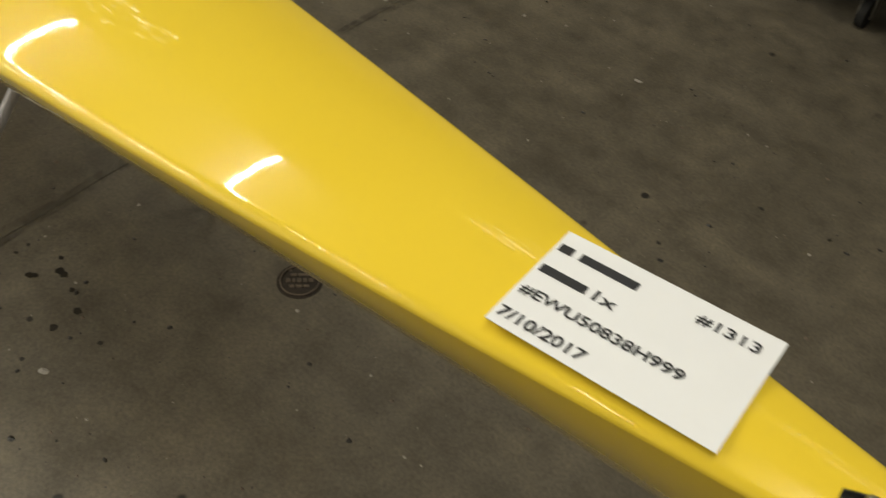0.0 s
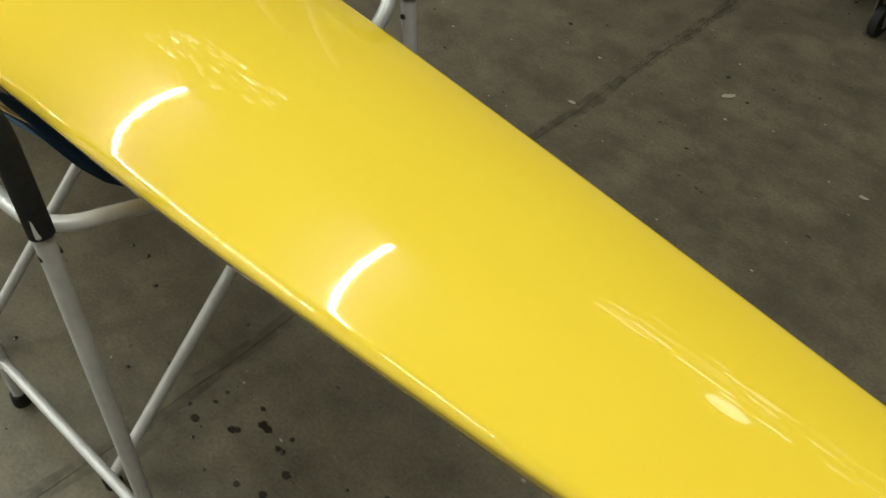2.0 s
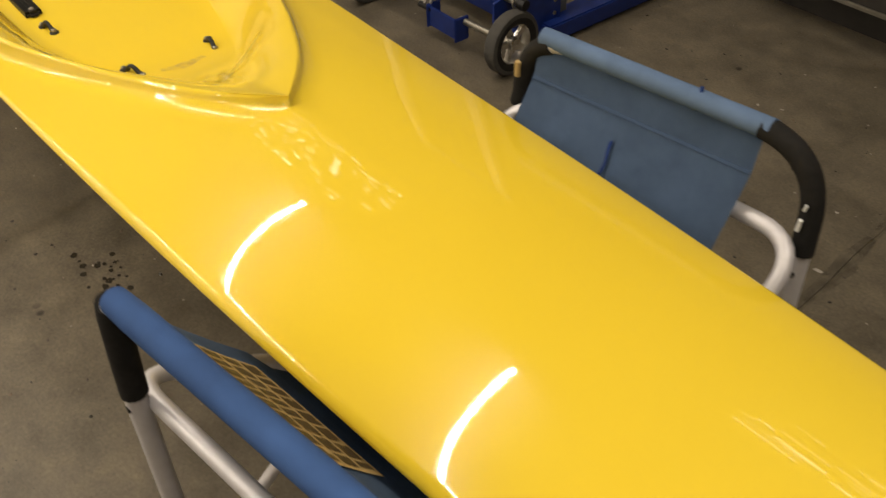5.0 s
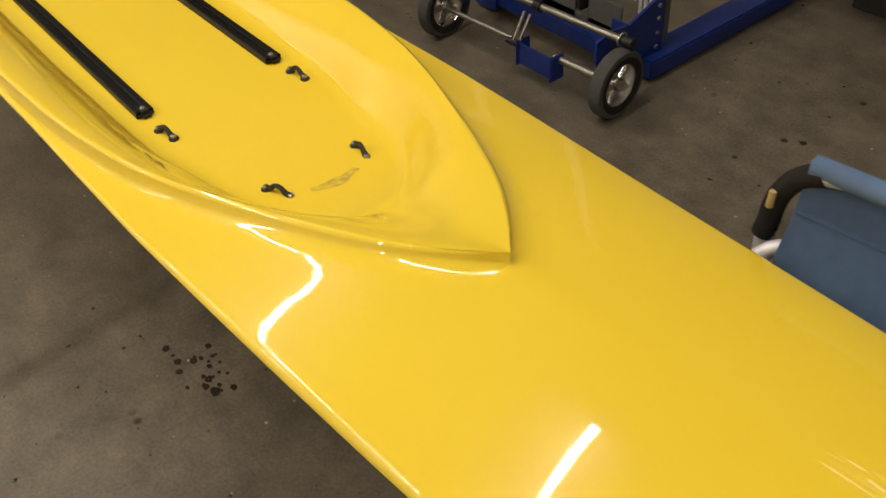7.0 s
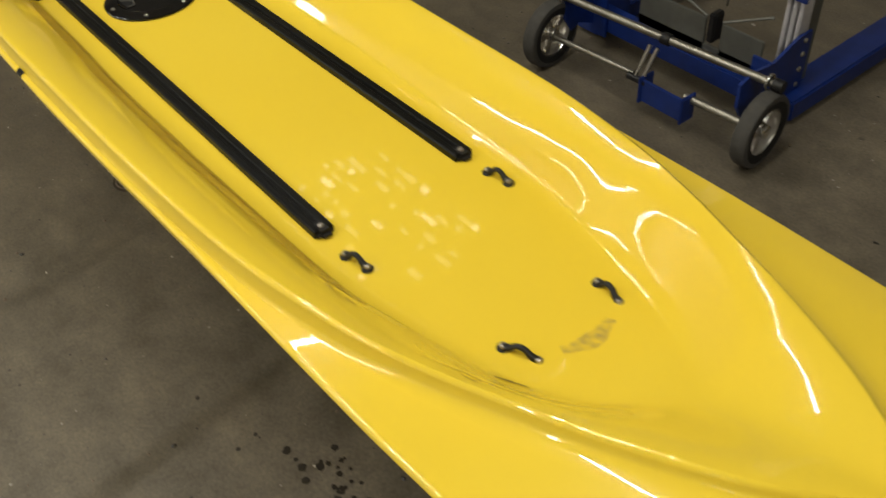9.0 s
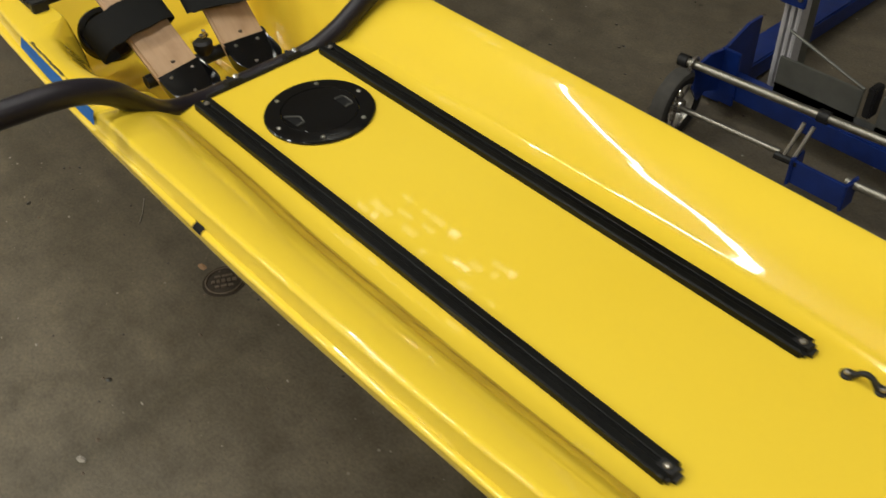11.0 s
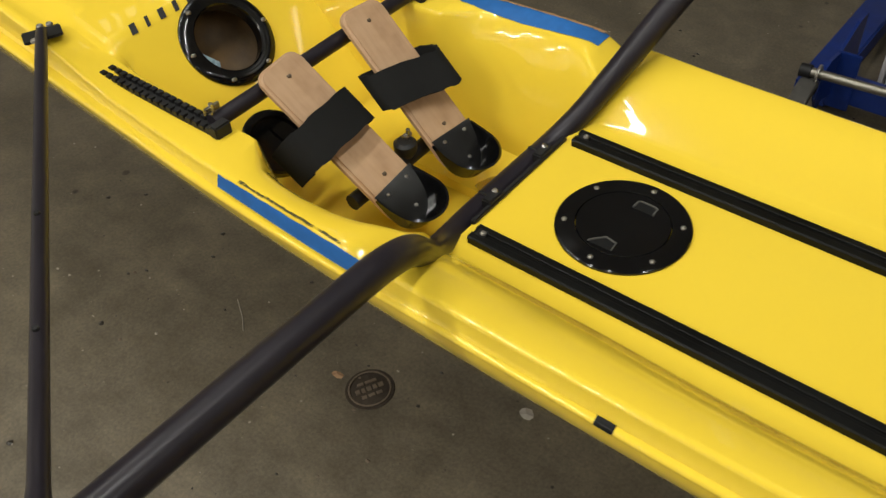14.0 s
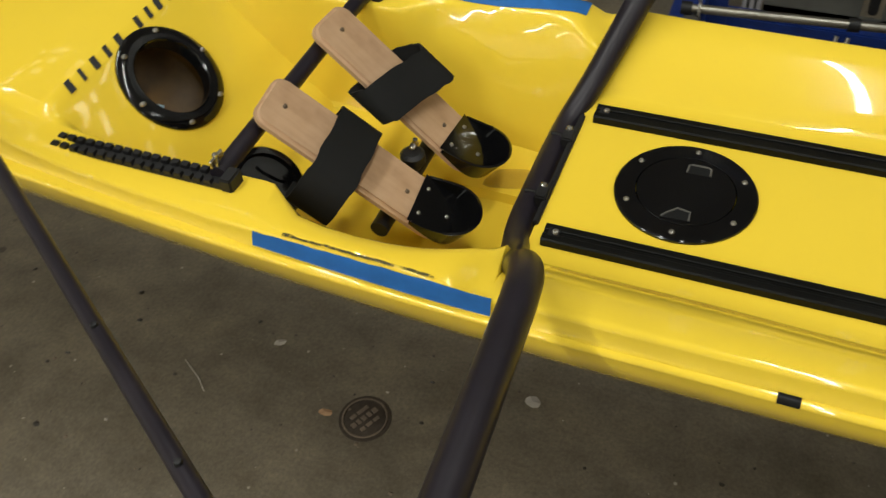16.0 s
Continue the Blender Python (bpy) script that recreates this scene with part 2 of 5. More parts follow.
def thing(name, label, category, group="", at=(0, 0, 0), kind=""):
    ob = new(name)
    ob.location = at
    ob.empty_display_size = 0.05
    return tagged(ob, label, category, group, kind)


def box(bm, x0, x1, y0, y1, z0, z1, bevel=0.0, m=None):
    ret = bmesh.ops.create_cube(bm, size=1)
    vs = ret["verts"]
    bmesh.ops.scale(bm, vec=(x1 - x0, y1 - y0, z1 - z0), verts=vs)
    bmesh.ops.translate(bm, vec=((x0 + x1) / 2, (y0 + y1) / 2, (z0 + z1) / 2), verts=vs)
    if bevel:
        es = list({e for v in vs for e in v.link_edges})
        r = bmesh.ops.bevel(bm, geom=es, offset=bevel, segments=2, affect="EDGES", clamp_overlap=True)
        vs = list({v for f in r["faces"] for v in f.verts} | {v for v in vs if v.is_valid})
        vs = list({v for v0 in vs for f in v0.link_faces for v in f.verts})
    if m is not None:
        bmesh.ops.transform(bm, matrix=m, verts=vs)
    return bm


def lathe(bm, profile, m=None, seg=32, cap=True):
    """Turns (radius, height) pairs about z."""
    rings = []
    for r, h in profile:
        if r < 1e-6:
            rings.append([bm.verts.new((0, 0, h))])
        else:
            rings.append([bm.verts.new((r * math.cos(2 * math.pi * k / seg), r * math.sin(2 * math.pi * k / seg), h)) for k in range(seg)])
    for a, b in zip(rings, rings[1:]):
        for k in range(seg):
            k2 = (k + 1) % seg
            if len(a) == 1 and len(b) == 1:
                continue
            if len(a) == 1:
                bm.faces.new((a[0], b[k], b[k2]))
            elif len(b) == 1:
                bm.faces.new((a[k], a[k2], b[0]))
            else:
                bm.faces.new((a[k], a[k2], b[k2], b[k]))
    vs = [v for r in rings for v in r]
    if m is not None:
        bmesh.ops.transform(bm, matrix=m, verts=vs)
    return bm


def fillet(points, radius, steps=6):
    """Rounds the inner corners of a polyline."""
    pts = [Vector(p) for p in points]
    out = [pts[0]]
    for a, b, c in zip(pts, pts[1:], pts[2:]):
        u, w = (a - b), (c - b)
        d = min(radius, u.length * 0.48, w.length * 0.48)
        p, q = b + u.normalized() * d, b + w.normalized() * d
        for k in range(steps + 1):
            s = k / steps
            out.append(p * (1 - s) ** 2 + b * 2 * s * (1 - s) + q * s * s)
    out.append(pts[-1])
    return out


def tube(bm, points, radius, seg=14, flat=1.0, rise=None):
    """A round bar along a polyline; radius may be a list."""
    pts = [Vector(p) for p in points]
    rad = radius if isinstance(radius, (list, tuple)) else [radius] * len(pts)
    rings, side = [], None
    for i, p in enumerate(pts):
        d = (pts[min(i + 1, len(pts) - 1)] - pts[max(i - 1, 0)]).normalized()
        if side is None:
            side = d.cross(Vector(rise or ((0, 0, 1) if abs(d.z) < 0.9 else (1, 0, 0)))).normalized()
        side = (side - d * side.dot(d)).normalized()
        up = side.cross(d)
        rings.append([bm.verts.new(p + (side * math.cos(2 * math.pi * k / seg) + up * math.sin(2 * math.pi * k / seg) * flat) * rad[i]) for k in range(seg)])
    for a, b in zip(rings, rings[1:]):
        for k in range(seg):
            bm.faces.new((a[k], a[(k + 1) % seg], b[(k + 1) % seg], b[k]))
    bm.faces.new(rings[0][::-1])
    bm.faces.new(rings[-1])
    return bm


def extrude_profile(bm, outline, depth, m=None):
    """A prism: the outline lies in x, y and is drawn out along z from 0 to depth."""
    lo = [bm.verts.new((x, y, 0)) for x, y in outline]
    hi = [bm.verts.new((x, y, depth)) for x, y in outline]
    n = len(outline)
    for k in range(n):
        bm.faces.new((lo[k], lo[(k + 1) % n], hi[(k + 1) % n], hi[k]))
    bm.faces.new(lo[::-1])
    bm.faces.new(hi)
    if m is not None:
        bmesh.ops.transform(bm, matrix=m, verts=lo + hi)
    return bm


def axes(origin, x, z):
    """A pose with the given x axis and, as near as can be, z axis."""
    x = Vector(x).normalized()
    z = Vector(z)
    y = z.cross(x).normalized()
    z = x.cross(y)
    m = Matrix((x, y, z)).transposed().to_4x4()
    m.translation = origin
    return m


def screw_mesh(radius=0.0045, height=0.0022, mat=None):
    bm = lathe(bmesh.new(), [(0, height), (radius * 0.25, height * 0.75), (radius * 0.35, height), (radius * 0.8, height * 0.8), (radius, 0.0003), (radius, -0.0015), (0, -0.0015)], seg=12)
    return finish(bm, "screw", mat or STEEL_SOFT)


SCREW = screw_mesh()
WOOD_SCREW = screw_mesh(mat=SCREW_BROWN)


# ---- room ----
X0, X1, Y0, Y1 = -9.0, 4.0, -5.0, 6.5
JOINT = -1.69


def joint_x(y):
    return JOINT - 0.1 * (y - 1.2) + 0.006 * math.sin(3.1 * y) + 0.002 * math.sin(23 * y + 1)


def floor_slab(name, west):
    bm = bmesh.new()
    ys = np.linspace(Y0, Y1, 231)
    rows = []
    for y in ys:
        e = joint_x(y) + (-0.0009 if west else 0.0009) + 0.0012 * noise.noise((y * 40, 3.0 if west else 8.0, 0))
        far = X0 if west else X1
        rows.append([bm.verts.new(q) for q in ((far, y, 0), (e, y, 0), (e, y, -0.012))])
    for a, b in zip(rows, rows[1:]):
        for k in range(2):
            bm.faces.new((a[k], a[k + 1], b[k + 1], b[k]))
    return tagged(part(name, bm, CONCRETE, smooth=False), "dark stained concrete floor slab with specks and scuffs", "floor", kind="structure")


floor_slab("floor", True)
floor_slab("floor", False)
bm = box(bmesh.new(), X0, X1, Y0, Y1, -0.1, -0.011)
tagged(part("floor_base", bm, WET, smooth=False), "dirt-filled joint under the concrete floor", "floor", kind="structure")
bm = bmesh.new()
edge_rows = []
for y in np.linspace(-0.5, 3.4, 160):
    lo, hi = 0.022 + 0.014 * noise.noise((y * 5, 1, 0)), 0.018 + 0.016 * noise.noise((y * 6, 9, 0))
    edge_rows.append([bm.verts.new((joint_x(y) + q, y, 0.0005)) for q in (-lo, 0.0, hi)])
for a, b in zip(edge_rows, edge_rows[1:]):
    for k in range(2):
        bm.faces.new((a[k], a[k + 1], b[k + 1], b[k]))
tagged(part("joint_dirt", bm, JOINT_DIRT, smooth=False), "dark dirt spread along the joint in the concrete", "stain", kind="stuff")
for nm, b in (("wall_west", (X0 - 0.2, X0, Y0, Y1)), ("wall_east", (X1, X1 + 0.2, Y0, Y1)), ("wall_south", (X0 - 0.2, X1 + 0.2, Y0 - 0.2, Y0)), ("wall_north", (X0 - 0.2, X1 + 0.2, Y1, Y1 + 0.2))):
    bm = box(bmesh.new(), *b, -0.1, CEIL + 0.1)
    tagged(part(nm, bm, WALL, smooth=False), "plain painted workshop wall", "wall", kind="structure")
bm = box(bmesh.new(), X0, X1, Y0, Y1, CEIL, CEIL + 0.1)
tagged(part("ceiling", bm, CEILING, smooth=False), "plain dusty workshop ceiling", "ceiling", kind="structure")


def ceiling_light(x, y, length=2.48):
    t = thing("ceiling_light", "white enamel strip light hung under the workshop ceiling", "ceiling light", "strip lights", (x, y, CEIL))
    bm = extrude_profile(bmesh.new(), [(-0.075, -0.09), (-0.03, -0.04), (-0.03, 0), (0.03, 0), (0.03, -0.04), (0.075, -0.09), (0.072, -0.094), (0.0, -0.07), (-0.072, -0.094)], length, Matrix.Translation((0, length / 2, 0)) @ Matrix.Rotation(radians(90), 4, "X"))
    part("housing", bm, WHITE_ENAMEL, t)
    t.rotation_euler = (0, 0, radians(LAMP_TURN))
    return t


def dome_light(x, y):
    t = thing("dome_light", "round glass dome lamp under the ceiling", "ceiling light", at=(x, y, CEIL))
    part("base", lathe(bmesh.new(), [(0, 0), (0.12, 0), (0.12, -0.03), (0, -0.03)], None, 32), WHITE_ENAMEL, t)
    part("glass", lathe(bmesh.new(), [(0.11, -0.03), (0.10, -0.055), (0.07, -0.075), (0, -0.085)], None, 32), LAMP_GLASS, t)


def louvre_light(x, y):
    t = thing("louvre_light", "dim ceiling light broken up by louvres", "ceiling light", at=(x, y, CEIL))
    bm = box(bmesh.new(), -0.62, 0.62, -0.62, 0.26, -0.05, -0.001, 0.004)
    part("tray", bm, CEILING, t)
    rnd = random.Random(11)
    for i in range(9):
        for k in range(10):
            if rnd.random() < 0.5:
                cx, cy, w, h = -0.54 + 0.135 * i + rnd.uniform(-0.05, 0.05), -0.56 + 0.08 * k + rnd.uniform(-0.015, 0.015), rnd.uniform(0.015, 0.06), rnd.uniform(0.007, 0.024)
                part("cell", box(bmesh.new(), cx - w, cx + w, cy - h, cy + h, -0.056, -0.051), CELL_GLOW if rnd.random() < 0.3 else CELL_GLOW_DIM, t, smooth=False)


# Unseen glowing strips, added so that the foredeck reflects long broken streaks.
def streak_glow(x, y):
    t = thing("streak_glow", "unseen glowing strips added under the ceiling for streaks in the deck's gloss", "ceiling light", at=(x, y, CEIL))
    part("tray", box(bmesh.new(), -1.3, 1.3, -0.38, 0.42, -0.05, -0.001, 0.004), CEILING, t)
    rnd = random.Random(8)
    for k in range(9):
        a = -1.25 + rnd.uniform(0, 0.2)
        while a < 1.1:
            b, h = a + rnd.uniform(0.06, 0.34), rnd.uniform(0.006, 0.017)
            cy = -0.33 + 0.085 * k + rnd.uniform(-0.015, 0.015)
            if rnd.random() < (0.75 if 2 < k < 6 else 0.45):
                part("glow_strip", box(bmesh.new(), a, min(b, 1.25), cy - h, cy + h, -0.056, -0.051), CELL_GLOW if rnd.random() < 0.4 else CELL_GLOW_DIM, t, smooth=False)
            a = b + rnd.uniform(0.03, 0.2)


streak_glow(-1.35, 3.2)
dome_light(-1.70, 2.68)
louvre_light(-5.5, 2.35)


first = ceiling_light(*LAMPS[0][:2])
ceiling_light(*LAMPS[-1][:2], 1.04)
# Housings too for the unseen tubes added on the south side.
for lx, ly, lw in LAMPS[1:-1]:
    copy_thing(first, pose(lx, ly, CEIL, 0, 0, LAMP_TURN))


# ---- the rowing shell ----
MID = 0.55


def smooth_curve(knots):
    """A smooth curve through (x, value) knots with no overshoot."""
    xs, ys = [np.array(c, float) for c in zip(*sorted(knots))]
    h, d = np.diff(xs), np.diff(ys) / np.diff(xs)
    m = np.zeros(len(xs))
    m[0], m[-1] = d[0], d[-1]
    for i in range(1, len(xs) - 1):
        if d[i - 1] * d[i] > 0:
            w1, w2 = 2 * h[i] + h[i - 1], h[i] + 2 * h[i - 1]
            m[i] = (w1 + w2) / (w1 / d[i - 1] + w2 / d[i])

    def value(x):
        x = min(max(x, xs[0]), xs[-1])
        i = min(max(int(np.searchsorted(xs, x)) - 1, 0), len(h) - 1)
        t = (x - xs[i]) / h[i]
        return float((2 * t**3 - 3 * t**2 + 1) * ys[i] + (t**3 - 2 * t**2 + t) * h[i] * m[i] + (3 * t**2 - 2 * t**3) * ys[i + 1] + (t**3 - t**2) * h[i] * m[i + 1])
    return value


BOW, TIP, SEAT_END, STERN = 0.13, -2.0, -3.600, -6.2
hull_beam = smooth_curve([(-6.2, 0.006), (-5.8, 0.1), (-5.2, 0.185), (-4.7, 0.230), (-4.5, 0.246), (-4.3, 0.260), (-4.07, 0.275), (-3.9, 0.285), (-3.6, 0.292), (-3.3, 0.292), (-2.8, 0.280), (-2.4, 0.267), (-2.0, 0.247), (-1.6, 0.221), (-1.2, 0.186), (-0.8, 0.140), (-0.4, 0.084), (-0.2, 0.053), (0.0, 0.024), (0.08, 0.014), (0.13, 0.002)])
sheer = smooth_curve([(-6.2, 0.87), (-5.4, 0.81), (-4.7, 0.775), (-4.3, 0.76), (-3.6, 0.744), (-3.0, 0.743), (-2.6, 0.748), (-2.2, 0.759), (-2.0, 0.766), (-1.6, 0.783), (-1.2, 0.799), (-0.8, 0.82), (-0.4, 0.846), (0.13, 0.882)])
crown = smooth_curve([(-6.2, 0.1), (-2.9, 0.0), (-2.45, 0.075), (-2.0, 0.145), (-1.0, 0.15), (0.13, 0.15)])
keel = smooth_curve([(-6.2, 0.84), (-5.6, 0.65), (-4.6, 0.525), (-4.2, 0.478), (-3.6, 0.472), (-3.2, 0.51), (-2.5, 0.56), (-2.0, 0.585), (-1.0, 0.625), (-0.5, 0.665), (-0.2, 0.712), (0.0, 0.76), (0.09, 0.81), (0.13, 0.86)])
rim_out = smooth_curve([(-6.2, 0.003), (-5.2, 0.17), (-4.3, 0.231), (-4.0, 0.255), (-3.86, 0.265), (-3.6, 0.274), (-3.3, 0.272), (-3.0, 0.267), (-2.7, 0.254), (-2.5, 0.226), (-2.4, 0.2), (-2.3, 0.165), (-2.2, 0.126), (-2.1, 0.078), (-2.05, 0.044), (-2.0, 0.0)])
rim_in = smooth_curve([(-6.2, 0.002), (-5.2, 0.12), (-4.35, 0.2), (-3.9, 0.2), (-3.6, 0.204), (-3.0, 0.209), (-2.64, 0.2), (-2.5, 0.176), (-2.38, 0.147), (-2.24, 0.096), (-2.14, 0.048), (-2.08, 0.014), (-2.0, 0.0)])
rim_top = smooth_curve([(-6.2, 0.88), (-5.2, 0.835), (-4.6, 0.82), (-4.3, 0.801), (-4.2, 0.781), (-4.1, 0.771), (-3.95, 0.770), (-3.7, 0.774), (-3.45, 0.768), (-3.0, 0.769), (-2.5, 0.785), (-2.25, 0.801), (-2.0, 0.822)])
pan_half = smooth_curve([(-3.62, 0.156), (-3.4, 0.158), (-3.2, 0.164), (-3.0, 0.163), (-2.8, 0.158), (-2.6, 0.150), (-2.5, 0.130), (-2.4, 0.104), (-2.3, 0.066), (-2.24, 0.024), (-2.2, 0.001), (-2.0, 0.0)])
pan_z = smooth_curve([(-3.62, 0.706), (-2.44, 0.707), (-2.36, 0.712), (-2.28, 0.727), (-2.2, 0.757), (-2.14, 0.784), (-2.09, 0.803), (-2.05, 0.812), (-2.0, 0.822)])


def half_beam(x):
    """Half the deck's width: beside the cockpit the lip stands a little inside the hull's fullest line."""
    return hull_beam(x) - float(np.interp(x, (-5.2, -4.4, -2.75, -2.4), (0, 0.007, 0.007, 0)))


def edge(x):
    """Radius of the rolled edge: broad on the foredeck, tight beside the cockpit."""
    s = min(1.0, max(0.0, (x + 2.45) / 0.5))
    return min(0.007 + 0.0055 * s * s * (3 - 2 * s), half_beam(x) * 0.5)


def flank(s):
    """Share of the rim's height: a small fillet at the foot, steep at first, then easing over into the flat rim."""
    q = s * s / (s + 0.03) * 1.03
    return 1 - (1 - q) ** 2


def shelf(x, s):
    """Height share of the rim from the valley beside the seat deck (0) to the outer edge (1); a smooth bowl towards the tip."""
    w = min(1.0, max(0.0, (x + 2.62) / 0.3))
    w = w * w * (3 - 2 * w)
    return flank(s) * (1 - w) + s * s * (3 - 2 * s) * w


def deck_z(x, u):
    b = half_beam(x)
    z = sheer(x) + crown(x) * b * (1 - min(1, abs(u) / max(b, 1e-4)) ** 2.2)
    z += 0.0005 * math.exp(-((abs(u) / max(b, 1e-4) - 0.80) / 0.07) ** 2) * min(1.0, (b / 0.2) ** 2)
    if x > TIP:
        return z + 0.005 * math.exp(-abs(u) / 0.016) * math.exp(-(x - TIP) / 0.13)
    return z + 0.005 * math.exp(-max(0.0, abs(u) - rim_out(x)) / 0.016) * min(1.0, (b - rim_out(x)) / 0.06) ** 2


def ramp_z(x):
    """Height of the bulkhead that slopes down into the foot well."""
    return 0.733 - 1.03 * (x + 4.155)


well_half = smooth_curve([(-4.3, 0.168), (-3.93, 0.166), (-3.88, 0.164), (-3.84, 0.160), (-3.8, 0.158), (-3.72, 0.156), (-3.66, 0.148), (-3.6, 0.125)])


def well_wall(x):
    """Foot of the ledge: the block under each rack ends in a face cut off at an angle."""
    return float(np.interp(x, (-4.3, -3.888, -3.838, -3.80, -3.76, -3.72, -3.69, -3.665, -3.645, -3.625, -3.605), (0.184, 0.187, 0.232, 0.241, 0.245, 0.244, 0.240, 0.233, 0.224, 0.210, 0.190)))


def section(x, zone):
    """Half a cross-section of the deck moulding, from the middle outwards."""
    b = half_beam(x)
    drop = 0.0
    if zone == "foredeck":
        f = ci = co = 0.0
        zf = zt = deck_z(x, 0)
    else:
        co, zt = rim_out(x), rim_top(x)
        if zone == "seat":
            f, zf, ci = pan_half(x), pan_z(x), rim_in(x)
        elif zone == "well":
            f, ci = well_half(x), well_wall(x)
            zf = max(0.588, min(ramp_z(x), zt + 0.010))
            drop = 0.014 * min(1.0, max(0.0, (x + 4.0) / 0.03))
        else:
            ci = rim_in(x)
            f, zf = ci * 0.8, zt + 0.05 * ci
        if zone in ("seat", "well"):
            zt -= 0.014 * math.exp(-((x + 3.61) / 0.022) ** 2)
    k = min(1.0, co / 0.03)
    zd = deck_z(x, co)
    zi = zt - 0.002 * k
    pts = [(f * q, zf - (drop if q < 0.33 else 0.0)) for q in (0, 0.1, 0.2, 0.29, 0.325, 0.35, 0.39, 0.5, 0.62, 0.75, 0.88)]
    pts.append((f, zf))
    for s in (0.03, 0.07, 0.13, 0.2, 0.235, 0.27, 0.36, 0.46, 0.56, 0.6, 0.64, 0.73, 0.82, 0.91):
        if zone == "seat":
            pts.append((f + (co - f) * s, zf + (zt - zf) * shelf(x, s)))
        elif s < 0.75:
            pts.append((f + (ci - f) * s / 0.7, zf + (zi - zf) * (1 - max(0.0, 1 - s / 0.7) ** 1.6)))
        else:
            pts.append((ci + (co - ci) * (s - 0.7) / 0.3, zi + (zt - zi) * (s - 0.7) / 0.3 + 0.001 * k))
    pts += [(co - 0.006 * k, zt - 0.0002 * k), (co - 0.002 * k, zt - 0.002 * k), (co, zt - 0.006 * k), (co + 0.0015 * k, zd + 0.004 * k), (co + 0.005 * k, zd + 0.0005 * k)]
    e = edge(x)
    start = co + 0.005 * k
    for i in range(1, 13):
        u = start + (max(b - e, start) - start) * i / 12
        pts.append((u, deck_z(x, u)))
    roll = rolled_edge(x)
    return pts + roll + [(b - 0.0005, roll[-1][1] - 0.003), (b - min(0.004, b * 0.3), roll[-1][1] - 0.0035)]


def rolled_edge(x):
    """The deck's edge: an arc that starts along the deck's own slope and ends in a sharp lip over the hull."""
    b, e = half_beam(x), edge(x)
    ze = deck_z(x, b - e)
    a0, a1 = math.atan(max(0.0, deck_z(x, b - e - 0.002) - ze) / 0.002), radians(70)
    rad = e / (math.sin(a1) - math.sin(a0))
    out = []
    for i in range(1, 7):
        a = a0 + (a1 - a0) * i / 6
        out.append((b - e + rad * (math.sin(a) - math.sin(a0)), ze - rad * (math.cos(a0) - math.cos(a))))
    return out


def hull_section(x):
    z1, zk = rolled_edge(x)[-1][1] - 0.003, keel(x)
    b0 = half_beam(x) - min(0.004, half_beam(x) * 0.3)
    b1 = b0 + (hull_beam(x) - half_beam(x)) * float(np.interp(x, (-3.9, -3.5), (0.0, 0.45)))
    full = 1.58 + 0.27 * min(1.0, max(0.0, (-0.6 - x) / 1.3)) - 0.17 * min(1.0, max(0.0, (-3.2 - x) / 0.5))
    out = []
    for i in range(19):
        q = (i / 18) ** 1.5
        k = min(1.0, q * (z1 - zk) / 0.022)
        out.append(((b0 + (b1 - b0) * k * (2 - k)) * (1 - q ** full), z1 - (z1 - zk) * q))
    return out


def loft(bm, rows):
    grid = []
    for x, pts in rows:
        grid.append([bm.verts.new((x, MID - u, z)) for u, z in pts[::-1]] + [bm.verts.new((x, MID + u, z)) for u, z in pts])
    for a, b in zip(grid, grid[1:]):
        for k in range(len(a) - 1):
            bm.faces.new((a[k], a[k + 1], b[k + 1], b[k]))
    bmesh.ops.remove_doubles(bm, verts=bm.verts, dist=1e-5)
    bmesh.ops.dissolve_degenerate(bm, edges=bm.edges, dist=1e-6)
    return grid


shell = thing("rowing_shell", "glossy yellow fibreglass rowing shell with cockpit, resting in a canvas sling", "boat", at=(-1.6, MID, 0.0))
OFF = Matrix.Translation((1.6, -MID, 0))


def on_shell(name, bm, mat, label="", parent=None, **kw):
    """A part given in world places, hung under the shell or one of its parts."""
    ob = part(name, bm, mat, parent or shell, label, **kw)
    ob.data.transform(OFF)
    return ob


rows = []
for x in np.arange(BOW, TIP + 0.012, -0.025):
    rows.append((x, section(x, "foredeck")))
rows.append((TIP + 0.0005, section(TIP + 0.0005, "foredeck")))
for x in np.concatenate([np.linspace(TIP, -2.3, 31), np.arange(-2.315, SEAT_END, -0.018), [SEAT_END]]):
    rows.append((x, section(x, "seat")))
for x in np.linspace(SEAT_END - 0.006, -4.292, 72):
    rows.append((x, section(x, "well")))
for x in np.arange(-4.305, STERN, -0.05):
    rows.append((x, section(x, "afterdeck")))
rows.append((STERN, section(STERN, "afterdeck")))
bm = bmesh.new()
loft(bm, rows)
RAMP_UP = Vector((1.03, 0, 1)).normalized()
PORT = Vector((-4.155, 0.540, 0.733))
gone = [f for f in bm.faces if (f.calc_center_median() - PORT).length < 0.066]
bmesh.ops.delete(bm, geom=gone, context="FACES")
deck = on_shell("deck", bm, YELLOW, "glossy yellow deck moulding with a raised cockpit rim", angle=42)
bm = bmesh.new()
loft(bm, [(x, hull_section(x)[::-1]) for x in np.concatenate([np.arange(BOW, STERN, -0.05), [STERN]])])
hull = on_shell("hull", bm, YELLOW, "smooth yellow hull")


def screw_at(parent, place, normal=(0, 0, 1), name="screw", size=1.0):
    m = axes(Vector(place), (1, 0, 0) if abs(Vector(normal).normalized().x) < 0.9 else (0, 1, 0), normal)
    return same(name, SCREW, parent, OFF @ m @ Matrix.Scale(size, 4))


